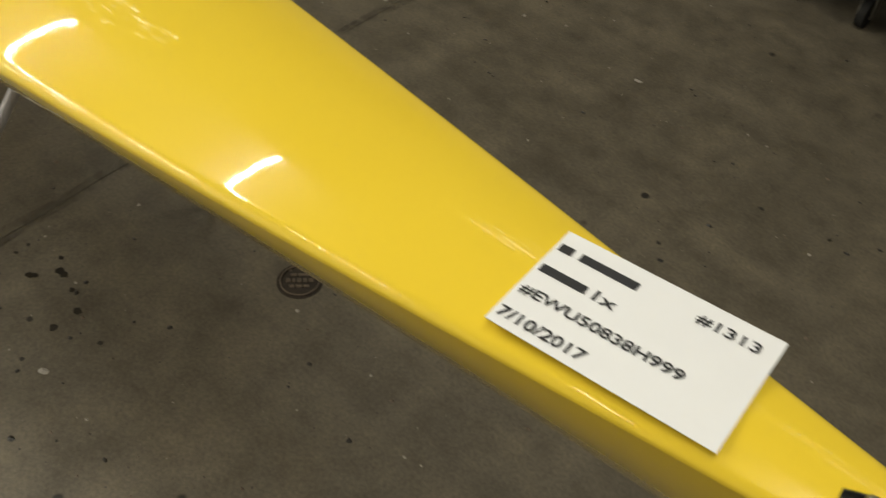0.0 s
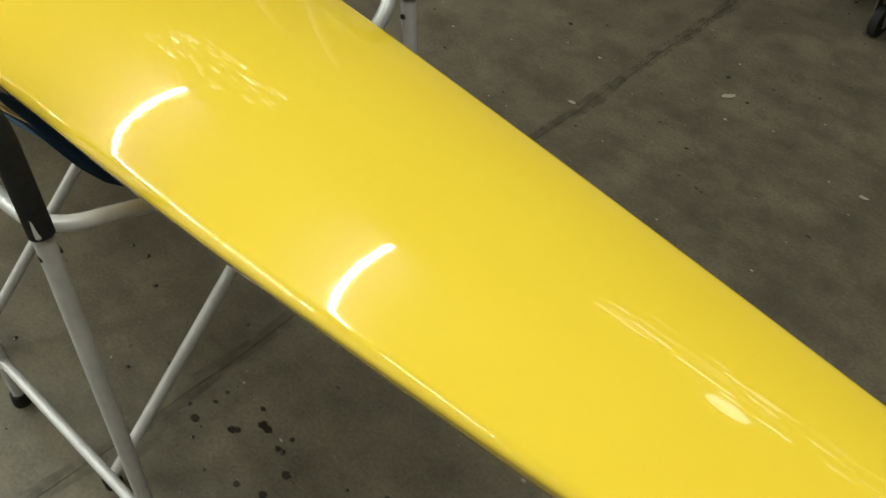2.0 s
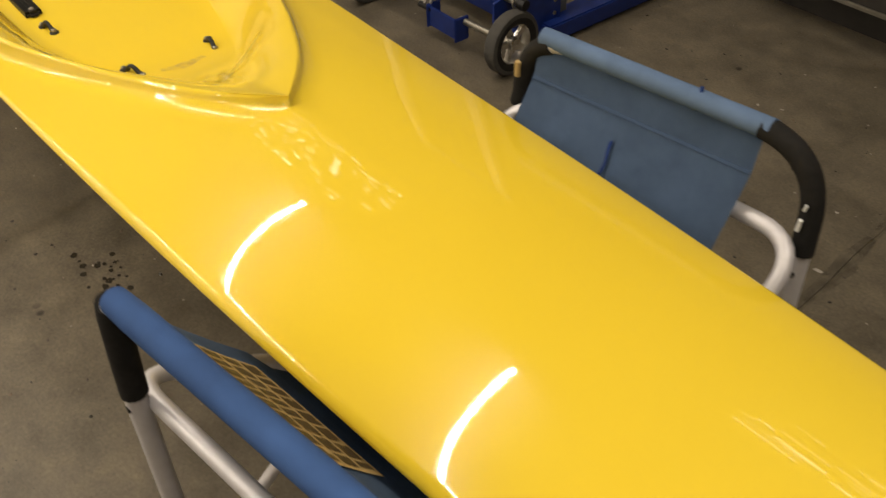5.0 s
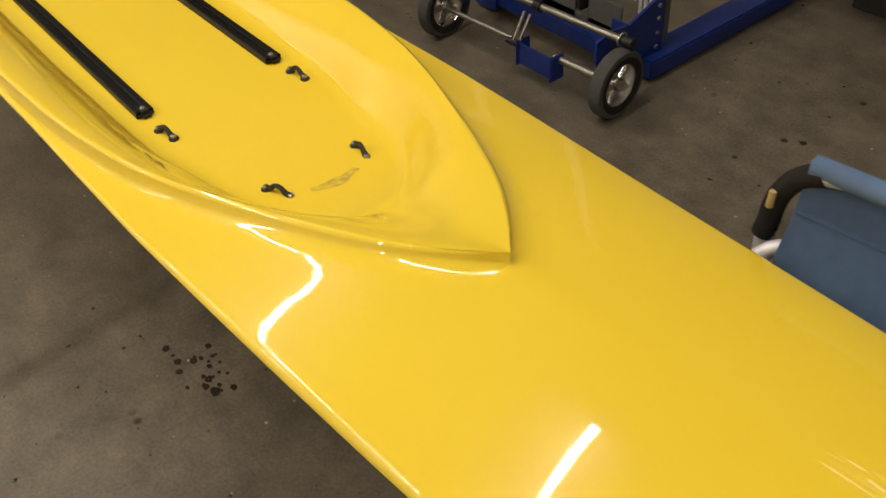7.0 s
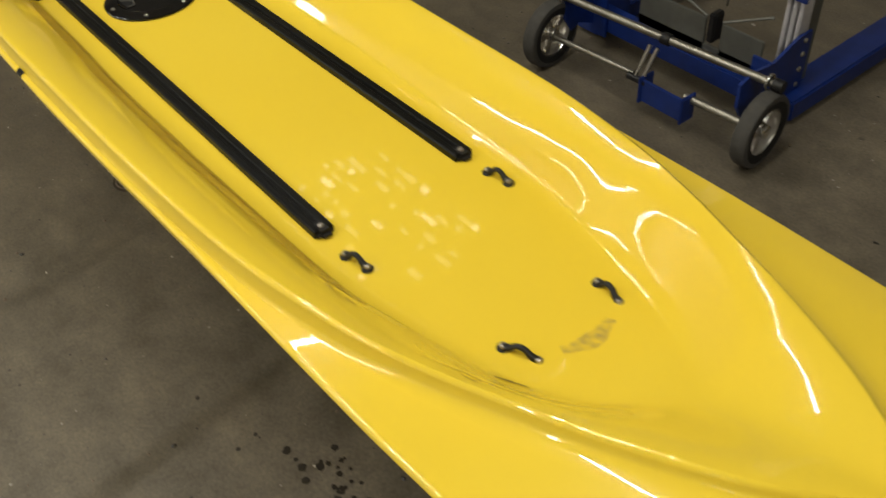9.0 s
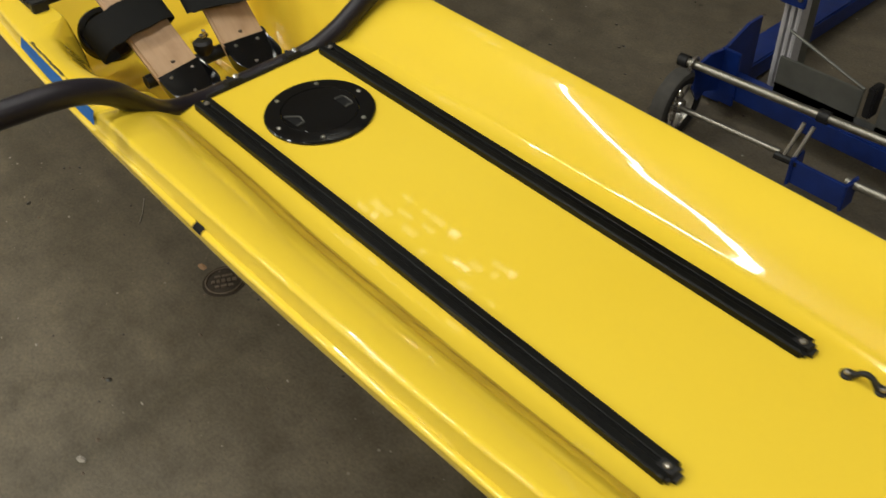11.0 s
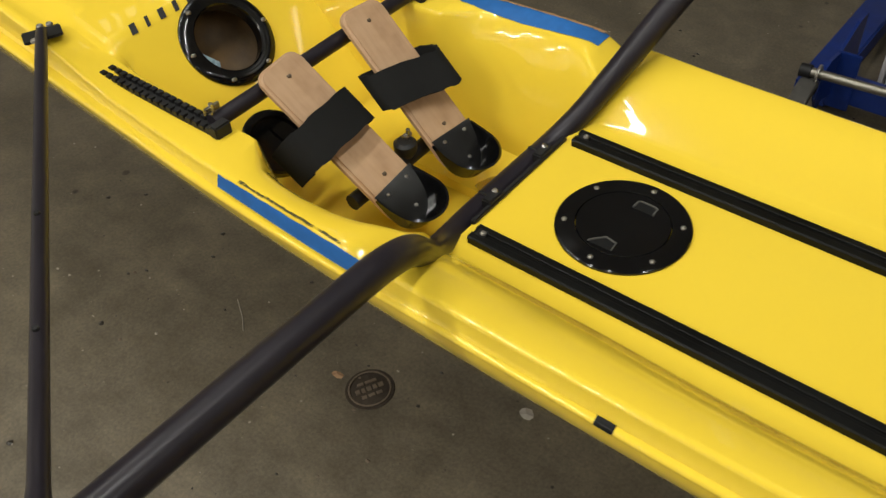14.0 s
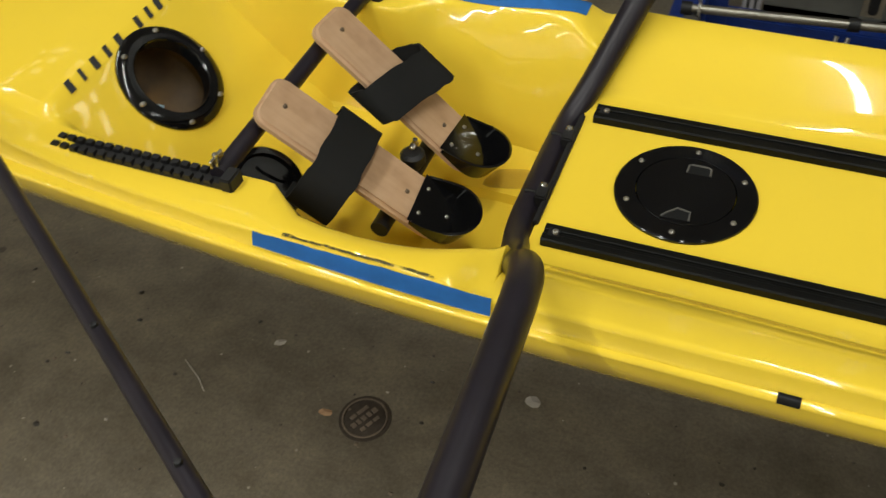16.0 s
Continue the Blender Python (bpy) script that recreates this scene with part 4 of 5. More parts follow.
ribbon("scratch", arc([(-2.628, 0.364), (-2.606, 0.371), (-2.588, 0.372)]), 0.003, SCRATCH, "brown scratch on the rim")
ribbon("scratch", arc([(-3.02, 0.372), (-3.00, 0.376), (-2.985, 0.374)]), 0.003, SCRATCH, "brown scratch on the rim")


def valley(xa, xb, inner, outer, side):
    """Plan line of the groove beside the seat deck, a share of the way from its foot outwards."""
    return [(x, MID + side * (pan_half(x) + 0.5 * (inner + outer))) for x in np.linspace(xa, xb, 60)]


# The broad tan band is painted shade on the groove's steep side.
ribbon("groove_shade", valley(-3.56, -2.55, 0.002, 0.030, -1), 0.030, DIRT_AND_SHADE, "brown shade painted along the groove beside the seat deck")
ribbon("dirt_line", valley(-3.5, -2.62, 0.006, 0.012, -1), 0.005, DIRT_DARK, "darker dirt line along the groove")

# dirt on the floor of the foot well
def floor_stain(x, y, w, h, turn):
    bm = bmesh.new()
    ring = [bm.verts.new((math.cos(a) * w / 2 * (1 + 0.18 * math.sin(3 * a + x * 40)), math.sin(a) * h / 2 * (1 + 0.18 * math.cos(2 * a + y * 50)), 0)) for a in np.linspace(0, 2 * math.pi, 18, endpoint=False)]
    bm.faces.new(ring)
    bmesh.ops.transform(bm, matrix=Matrix.Translation((x, y, 0.5892)) @ Matrix.Rotation(radians(turn), 4, "Z"), verts=bm.verts)
    on_shell("floor_stain", bm, DIRT_AND_SHADE, "brown smudge on the foot well floor")


for x, y, w, h, turn in ((-3.69, 0.635, 0.08, 0.05, 20), (-3.68, 0.455, 0.10, 0.055, -15), (-3.76, 0.43, 0.09, 0.04, 30), (-3.64, 0.50, 0.045, 0.035, 0), (-3.83, 0.66, 0.07, 0.045, 60)):
    floor_stain(x, y, w, h, turn)

# bow fitting
bm = tube(bmesh.new(), fillet([(-0.108, 0.533, 0.873), (-0.085, 0.537, 0.884), (-0.035, 0.545, 0.886), (-0.005, 0.549, 0.878)], 0.015, 4), 0.009, 12)
bf = on_shell("bow_handle", bm, BLACK_PLASTIC, "glossy black bow handle")
screw_at(bf, (-0.095, 0.536, 0.8885), size=0.9)


# ---- the card ----
def card():
    o = Vector((-0.2815, 0.5528, 0.8670))
    m = axes(o, (0.182, 0.022, 0.008), (0, 0, 1))
    t = thing("index_card", "white printed card lying on the yellow foredeck", "card")
    t.matrix_basis = m
    L, W = 0.186, 0.117
    bm = bmesh.new()
    bmesh.ops.create_grid(bm, x_segments=10, y_segments=8, size=0.5)
    for v in bm.verts:
        v.co = Vector((v.co.x * L, v.co.y * W, 0.0))
    bmesh.ops.solidify(bm, geom=bm.faces[:], thickness=0.0006)
    part("sheet", bm, PAPER, t, smooth=False)

    def words(text, x, y, width):
        cu = bpy.data.curves.new("text", "FONT")
        cu.body, cu.size, cu.extrude, cu.offset = text, 0.02, 0.0001, 0.00030
        tmp = new("text", cu)
        me = bpy.data.meshes.new_from_object(tmp.evaluated_get(bpy.context.evaluated_depsgraph_get()))
        bpy.data.objects.remove(tmp)
        me.materials.append(INK)
        xs = [v.co.x for v in me.vertices]
        ys = [v.co.y for v in me.vertices]
        me.transform(Matrix.Diagonal((width / (max(xs) - min(xs)), 0.0112 / (max(ys) - min(ys)), 1, 1)) @ Matrix.Translation((-min(xs), -min(ys), 0)))
        # every letter becomes a piece of its own
        whole = bmesh.new()
        whole.from_mesh(me)
        bmesh.ops.remove_doubles(whole, verts=whole.verts, dist=1e-7)
        seen = set()
        for start in whole.faces:
            if start in seen:
                continue
            seen.add(start)
            todo, island = [start], []
            while todo:
                f = todo.pop()
                island.append(f)
                for v in f.verts:
                    for g in v.link_faces:
                        if g not in seen:
                            seen.add(g)
                            todo.append(g)
            one, made = bmesh.new(), {}
            for f in island:
                for v in f.verts:
                    if v not in made:
                        made[v] = one.verts.new(v.co)
                one.faces.new([made[v] for v in f.verts])
            ob = part("printed_letter", one, INK, t, smooth=False)
            ob.location = (x, y, 0.0009)
        whole.free()

    def bar(x0, x1, y):
        bm = box(bmesh.new(), x0, x1, y, y + 0.0085, 0.0004, 0.0008)
        part("printed_line", bm, INK, t, smooth=False)

    left = -L / 2 + 0.004
    bar(left, left + 0.012, 0.0340)
    bar(left + 0.019, left + 0.070, 0.0340)
    bar(left, left + 0.041, 0.0060)
    words("1x", left + 0.048, 0.0050, 0.019)
    words("#EWU50838H999", left, -0.0230, 0.137)
    words("7/10/2017", left, -0.0510, 0.074)
    words("#1313", left + 0.119, 0.0335, 0.050)


card()


# ---- the folding sling stand ----
def sling_stand():
    t = thing("sling_stand", "folding aluminium boat stand with a blue canvas sling", "boat stand", at=(-1.6, 0.54, 0))
    inv = Matrix.Translation((1.6, -0.54, 0))

    def p(name, bm, mat, label="", **kw):
        ob = part(name, bm, mat, t, label, **kw)
        ob.data.transform(inv)
        return ob

    R = 0.0118
    near = [(-1.346, 0.258, 0.016), (-1.314, 0.268, 0.74), (-1.322, 0.269, 0.891), (-1.736, 0.212, 0.876), (-1.752, 0.206, 0.74), (-1.795, 0.206, 0.016)]
    far = [(-1.432, 0.870, 0.016), (-1.448, 0.880, 0.74), (-1.453, 0.884, 0.872), (-1.890, 0.855, 0.853), (-1.892, 0.850, 0.74), (-1.885, 0.836, 0.016)]
    for q in (near, far):
        if q is near:
            half = Vector(q[2]).lerp(Vector(q[3]), 0.5)
            bent = fillet([Vector(v) for v in q[:3]] + [half], 0.075, 10) + fillet([half] + [Vector(v) for v in q[3:]], 0.035, 8)[1:]
        else:
            bent = fillet([q[0], q[2], q[3], q[5]], 0.092, 10)
        p("leg_frame", tube(bmesh.new(), bent, R, 14), ALU, "bent aluminium tube frame")
        for k in (0, 5):
            bm = lathe(bmesh.new(), [(0, 0), (0.017, 0), (0.018, 0.004), (0.0165, 0.028), (0.0135, 0.03)], Matrix.Translation((q[k][0], q[k][1], 0.0)), 16)
            p("foot_cap", bm, RUBBER_DARK, "black rubber foot")
        a, b = Vector(q[0]), Vector(q[5])
        lo = a.lerp(Vector(q[1]), 0.10), b.lerp(Vector(q[4]), 0.16)
        p("bottom_bar", tube(bmesh.new(), [lo[0], lo[1]], 0.0095, 12), ALU)
        for s, w in ((2, 1), (3, 4)):
            c, dn, ot = Vector(q[s]), Vector(q[w]), Vector(q[5 - s])
            inboard = (ot - c).normalized()
            path = fillet([dn.lerp(c, 0.02), c, c + inboard * ((0.08 if q is near else 0.070) if s == 2 else 0.05)], 0.075, 8)
            if q is far:
                bend = fillet([Vector(q[0 if s == 2 else 5]), c, ot], 0.092, 12)[1:-1]
                path = [Vector(q[w])] + [v for v in bend if (v - c).dot(inboard) < (0.088 if s == 2 else 0.055)]
            if q is near and s == 3:
                path = [dn + Vector((0.002, 0, -0.006)), dn.lerp(c, 0.35), dn.lerp(c, 0.80), dn.lerp(c, 0.94) + inboard * 0.004]
            p("foam_grip", tube(bmesh.new(), path, 0.0145 if q is near else 0.0135, 16), FOAM, "torn black foam sleeve")
            if q is near and s == 2:
                # a torn flap: a curved piece of white lining that wraps the top of the sleeve
                c0, c1 = path[-4].lerp(path[-3], 0.4), path[-2]
                d = (c1 - c0).normalized()
                up = (Vector((0.1, -0.5, 1)) - d * Vector((0.1, -0.5, 1)).dot(d)).normalized()
                side = d.cross(up)
                bm = bmesh.new()
                g = []
                for i in range(9):
                    a = radians(-60 + 14 * i)
                    rag = 0.003 * noise.noise((i * 0.9, 3.1, 0.0)), 0.004 * noise.noise((i * 1.1, 7.7, 0.0))
                    g.append([bm.verts.new(c0 + d * e + (up * math.cos(a) + side * math.sin(a)) * rr) for rr in (0.0149, 0.0156) for e in (-0.0065 + rag[0], 0.0, 0.0065 + rag[1])])
                for a, b in zip(g, g[1:]):
                    for k0, k1 in ((0, 1), (1, 2), (2, 5), (5, 4), (4, 3), (3, 0)):
                        bm.faces.new((a[k0], a[k1], b[k1], b[k0]))
                p("bare_patch", bm, WHITE_ENAMEL, "bare pale patch where the foam is torn")
        for s in (1, 4):
            c = Vector(q[s]) + Vector((0, 0, -0.028))
            bm = tube(bmesh.new(), [c + Vector((0.0, -0.0125, 0)), c + Vector((0.0, 0.0125, 0))], 0.0042, 10)
            p("rivet", bm, RUBBER_DARK)
    bm = tube(bmesh.new(), [(-1.3045, 0.2625, 0.748), (-1.3055, 0.2615, 0.765), (-1.3062, 0.2615, 0.785)], [0.0045, 0.003, 0.0012], 8)
    p("bare_patch", bm, ALU, "slit in the foam showing the bare tube")
    for a, b, r in (((-1.4535, 0.8675, 0.803), (-1.4515, 0.8670, 0.811), 0.0019), ((-1.4545, 0.8665, 0.775), (-1.4535, 0.8665, 0.790), 0.0027)):
        p("bare_patch", tube(bmesh.new(), [a, b], r, 8), WHITE_ENAMEL, "small pale tear in the foam")
    p("bare_patch", tube(bmesh.new(), [(-1.886, 0.8395, 0.79), (-1.885, 0.8395, 0.812)], 0.0045, 8), TAN, "tan tear in the foam")
    # inner frames that cross under the boat
    inner_near = [(-1.400, 0.850, 0.02), (-1.375, 0.44, 0.655), (-1.345, 0.276, 0.718), (-1.802, 0.216, 0.706), (-1.795, 0.40, 0.605), (-1.835, 0.805, 0.02)]
    inner_far = [(-1.522, 0.254, 0.016), (-1.448, 0.700, 0.600), (-1.438, 0.862, 0.768), (-1.880, 0.830, 0.760), (-1.853, 0.660, 0.600), (-1.965, 0.188, 0.016)]
    for q in (inner_near, inner_far):
        p("cross_frame", tube(bmesh.new(), fillet(q, 0.06, 8), 0.0102, 14), ALU, "aluminium cross frame")
        for k in (1, 4):
            bm = tube(bmesh.new(), [Vector(q[k]) + Vector((-0.016, 0, 0)), Vector(q[k]) + Vector((0.016, 0, 0))], 0.006, 10)
            p("rivet", bm, RUBBER_DARK)
    for q in (inner_far[0], inner_far[5], inner_near[0], inner_near[5]):
        bm = lathe(bmesh.new(), [(0, 0), (0.016, 0), (0.0165, 0.02), (0.013, 0.024)], Matrix.Translation((q[0], q[1], 0)), 14)
        p("foot_cap", bm, RUBBER_DARK)
    # canvas
    n0, n1 = Vector(near[3]), Vector(near[2])
    f0, f1 = Vector(far[3]), Vector(far[2])
    def canvas(s, w, lift=0.0):
        """A place on the cloth: s along the bars, w from the one bar to the other."""
        a, b = n0.lerp(n1, 0.06 + 0.68 * s), f0.lerp(f1, 0.07 + 0.765 * s)
        x = a.x + (b.x - a.x) * w
        y = a.y + (b.y - a.y) * w
        u = abs(y - MID)
        bb, zk = hull_beam(x), keel(x)
        z1 = sheer(x) - edge(x)
        uu = min(1.0, u / bb)
        hull_z = zk + (z1 - zk) * (1 - (1 - uu ** 2.66) ** 0.575) if uu < 1 else z1
        side = abs(w - 0.5) * 2
        top = 0.885 if w < 0.5 else b.z + 0.006
        hang = 0.56 + (top - 0.56) * side ** 1.7
        if w > 0.5:  # the pocket round the far bar hangs steeply down to its seam
            hang = top - 0.058 * (1 - side) / 0.05 if side > 0.95 else 0.56 + (top - 0.618) * (side / 0.95) ** 1.4
        z = min(hang, hull_z - 0.006) if uu < 0.995 else min(hang, a.z)
        z += 0.004 * noise.noise((x * 9, y * 9, 0)) * (1 - side)
        return Vector((x, y, z + lift))

    bm = bmesh.new()
    rowsv = [[bm.verts.new(canvas(i / 20, k / 24)) for k in list(range(24)) + [23.4, 24]] for i in range(21)]
    for r0, r1 in zip(rowsv, rowsv[1:]):
        for k in range(25):
            bm.faces.new((r0[k], r0[k + 1], r1[k + 1], r1[k]))
    bmesh.ops.solidify(bm, geom=bm.faces[:], thickness=0.0025)
    p("sling", bm, SLING, "faded blue canvas sling", angle=60)
    for a, b, s0, s1 in ((n0, n1, 0.030, 0.87), (f0, f1, 0.08, 0.85)):
        path = [a.lerp(b, s) for s in np.linspace(s0, s1, 12)]
        bm = tube(bmesh.new(), path, [0.0140] + [0.0152] * 11 if a is n0 else 0.0128, 18)
        p("sleeve", bm, SLING_BLUE if a is n0 else SLING, "blue canvas sleeve sewn round the bar")

    def cloth_patch(name, s0, s1, w0, w1, mat, lift, label=""):
        bm = bmesh.new()
        g = [[bm.verts.new(canvas(s0 + (s1 - s0) * i / 6, w0 + (w1 - w0) * k / 4, lift)) for k in range(5)] for i in range(7)]
        for a, b in zip(g, g[1:]):
            for k in range(4):
                bm.faces.new((a[k], a[k + 1], b[k + 1], b[k]))
        p(name, bm, mat, label)

    cloth_patch("printed_panel", 0.14, 0.80, 0.055, 0.145, TAN, 0.0030, "worn tan printed panel on the canvas")
    rnd = random.Random(4)
    for r in range(3):
        s = 0.16
        while s < 0.74:
            w = rnd.uniform(0.03, 0.085)
            cloth_patch("printed_block", s, min(0.78, s + w), 0.060 + 0.028 * r, 0.083 + 0.028 * r, CLOTH_DIRT, 0.0042)
            s += w + 0.018
    cloth_patch("seam", 0.0, 1.0, 0.970, 0.975, SLING_EDGE, 0.0022, "stitched seam")
    for s, w0, w1, wd in ((0.47, 0.885, 0.935, 0.008), (0.74, 0.988, 1.0, 0.003)):
        q = [canvas(s + wd * math.sin(5 * v), w0 + (w1 - w0) * v, 0.006 if w1 < 1 else 0.012) for v in np.linspace(0, 1, 7)]
        p("tie_cord", tube(bmesh.new(), q, 0.0022, 6), CORD, "short dark blue cord")
    return t


sling_stand()


# ---- the blue hand lift ----
def hand_lift():
    at = Vector((-3.25, 1.85, 0))
    t = thing("hand_lift", "blue hand-winch material lift with grey wheels on the concrete", "lift", at=at)
    inv = Matrix.Translation(-at)

    def p(name, bm, mat, label="", parent=None, **kw):
        ob = part(name, bm, mat, parent or t, label, **kw)
        ob.data.transform(inv)
        return ob

    for x, y, s in ((-2.905, 1.752, 1), (-3.597, 1.705, -1)):
        m = axes(Vector((x, y, 0.1005)), (0, 0, 1), (1, 0.07, 0))
        bm = lathe(bmesh.new(), [(0.062, -0.018), (0.085, -0.022), (0.096, -0.020), (0.100, -0.012), (0.100, 0.012), (0.096, 0.020), (0.085, 0.022), (0.062, 0.018)], m, 40)
        w = p("wheel", bm, RUBBER_AND_LIT_LIP, "grey rubber wheel")
        bm = lathe(bmesh.new(), [(0.083, -0.0225), (0.064, -0.019), (0.064, 0.019), (0.083, 0.0225)], m, 40)
        p("tyre_wall", bm, RUBBER_DARK, parent=w)
        bm = lathe(bmesh.new(), [(0.066, -0.016), (0.066, 0.016), (0.060, 0.017), (0.056, 0.008), (0.056, -0.008), (0.060, -0.017), (0.066, -0.016)], m, 40)
        for k in range(5):
            a = 2 * math.pi * k / 5
            box(bm, -0.011, 0.011, 0.014, 0.060, -0.006, 0.006, 0.003, m @ Matrix.Rotation(a, 4, "Z"))
        lathe(bm, [(0, -0.02), (0.018, -0.02), (0.02, -0.015), (0.02, 0.015), (0.018, 0.02), (0, 0.02)], m, 20)
        p("rim", bm, STEEL, "bright spoked rim", parent=w)
    # upper roller shaft
    a, b = Vector((-3.655, 1.735, 0.21)), Vector((-2.865, 1.795, 0.21))
    p("shaft", tube(bmesh.new(), [a.lerp(b, 0.045), a.lerp(b, 0.955)], 0.0112, 16), ZINC, "zinc-plated cross shaft")
    for s in (0.035, 0.935, 0.52):
        c = a.lerp(b, s)
        p("collar", tube(bmesh.new(), [c, c + (b - a).normalized() * 0.026], 0.0165, 14), BLACK_MATT, "dark shaft collar")
    for s in (0.09, 0.92):
        c = a.lerp(b, s)
        m = axes(c, (0, 0, 1), b - a)
        p("u_bolt", tube(bmesh.new(), [m @ Vector((0.019 * math.cos(q), 0.019 * math.sin(q), 0)) for q in np.linspace(-2.2, 2.2, 11)] + [c + Vector((0, 0.03, -0.04))], 0.0045, 8), STEEL)
    # lower rods and hanging bracket
    c, d = Vector((-3.575, 1.700, 0.10)), Vector((-2.93, 1.745, 0.10))
    p("axle", tube(bmesh.new(), [c, c.lerp(d, 0.44)], 0.008, 12), ZINC)
    p("axle", tube(bmesh.new(), [c.lerp(d, 0.70), d], 0.011, 12), ZINC)
    bm = box(bmesh.new(), -3.25, -3.10, 1.700, 1.708, 0.043, 0.112, 0.003)
    for x in (-3.25, -3.108):
        box(bm, x, x + 0.008, 1.692, 1.748, 0.038, 0.118, 0.003)
    p("foot_bracket", bm, BLUE_PAINT, "small blue hanging bracket")
    for dx in (0.0, 0.025):
        p("link", tube(bmesh.new(), [(-3.275 + dx, 1.705, 0.10), (-3.262 + dx, 1.742, 0.19)], 0.0055, 8), STEEL)
    p("link_bolt", tube(bmesh.new(), [(-3.295, 1.703, 0.10), (-3.235, 1.708, 0.10)], 0.010, 10), BLACK_MATT)
    # base
    p("cross_beam", box(bmesh.new(), -3.60, -2.99, 1.872, 1.925, 0.062, 0.120, 0.004), BLUE_PAINT, "blue base beam")
    for x0, x1, yy in ((-3.025, -2.935, 1.94), (-3.68, -3.59, 1.90)):
        p("floor_leg", box(bmesh.new(), x0, x1, yy, 3.05, 0.012, 0.072, 0.005), BLUE_PAINT, "scuffed blue floor leg")
    for x, s in ((-2.982, 1), (-3.585, -1)):
        out = [(1.742, 0.135), (1.742, 0.20), (1.80, 0.215), (1.87, 0.205), (1.965, 0.240), (2.02, 0.240), (2.02, 0.05), (1.93, 0.04), (1.85, 0.085), (1.80, 0.105), (1.77, 0.09)]
        bm = extrude_profile(bmesh.new(), out, 0.008, Matrix(((0, 0, 1, x), (1, 0, 0, 0), (0, 1, 0, 0), (0, 0, 0, 1))))
        box(bm, x - 0.05 if s > 0 else x, x + 0.008 if s > 0 else x + 0.058, 1.86, 1.868, 0.05, 0.21, 0.002)
        g = p("gusset", bm, BLUE_PAINT, "blue side gusset plate", smooth=False)
        for q in (0.09, 0.135, 0.18, 0.22):
            bm = lathe(bmesh.new(), [(0, 0.005), (0.006, 0.004), (0.008, 0), (0, -0.001)], axes(Vector((x + 0.008 * (s > 0), 1.995, q)), (0, 1, 0), (s, 0, 0)), 8)
            p("rivet", bm, ZINC, parent=g)
    for x in (-3.50, -3.035):
        p("mast_channel", box(bmesh.new(), x + 0.002, x + 0.046, 2.00, 2.065, 0.07, 1.75, 0.003), GREY_PLATE, "grey mast channel")
        for dx in (0.0, 0.0185, 0.037):
            bm = box(bmesh.new(), x + dx, x + dx + 0.011, 1.972, 2.02, 0.07, 1.75, 0.003)
            p("mast_rail", bm, ALU, "bright aluminium mast rail")
    for x in (-3.512, -3.047):
        g = p("mast_bracket", box(bmesh.new(), x, x + 0.072, 1.960, 1.970, 0.33, 0.43, 0.003), BLUE_PAINT, "blue bracket bolted across the mast rails")
        for dx in (0.015, 0.057):
            for dz in (0.355, 0.405):
                bm = lathe(bmesh.new(), [(0, 0.006), (0.006, 0.005), (0.008, 0), (0, -0.001)], axes(Vector((x + dx, 1.960, dz)), (1, 0, 0), (0, -1, 0)), 8)
                p("bolt", bm, ZINC, parent=g)
    bm = box(bmesh.new(), -3.445, -3.215, 1.905, 1.912, 0.12, 0.225, 0.002)
    box(bm, -3.165, -3.035, 1.905, 1.912, 0.12, 0.225, 0.002)
    box(bm, -3.445, -3.035, 1.905, 1.912, 0.115, 0.15, 0.002)
    tube(bm, [(-3.445, 1.93, 0.285), (-3.215, 1.909, 0.228)], 0.004, 6)
    tube(bm, [(-3.165, 1.909, 0.228), (-3.035, 1.93, 0.285)], 0.004, 6)
    p("carriage_plate", bm, GREY_PLATE, "grey steel carriage plate with a notch")
    p("latch", box(bmesh.new(), -3.20, -3.178, 1.89, 1.93, 0.165, 0.25, 0.004), BLACK_MATT, "black latch")
    p("cable", tube(bmesh.new(), [(-3.19, 1.95, 0.25), (-3.185, 1.95, 1.7)], 0.003, 6), ZINC)
    p("top_beam", box(bmesh.new(), -3.55, -2.95, 1.975, 2.065, 1.75, 1.80, 0.004), BLUE_PAINT)
    return t


hand_lift()


# ---- dark things at the back of the shop ----
def dolly():
    t = thing("wheeled_platform", "black low platform cart on swivel casters", "cart", at=(-0.75, 2.95, 0))
    inv = Matrix.Translation((0.75, -2.95, 0))

    def p(name, bm, mat, label="", **kw):
        ob = part(name, bm, mat, t, label, **kw)
        ob.data.transform(inv)
        return ob
    p("deck", box(bmesh.new(), -1.50, 0.1, 2.56, 3.35, 0.135, 0.18, 0.006), DARK_WOOD, "black platform")
    for x, y in ((-1.43, 2.60), (-0.80, 2.64), (-1.36, 3.28), (0.04, 3.28), (0.04, 2.66)):
        bm = tube(bmesh.new(), [(x - 0.012, y, 0.047), (x + 0.012, y, 0.047)], 0.046, 18)
        p("caster_wheel", bm, RUBBER_DARK)
        bm = box(bmesh.new(), x - 0.022, x - 0.017, y - 0.018, y + 0.018, 0.035, 0.135, 0.001)
        box(bm, x + 0.017, x + 0.022, y - 0.018, y + 0.018, 0.035, 0.135, 0.001)
        p("caster_fork", bm, ZINC)


dolly()


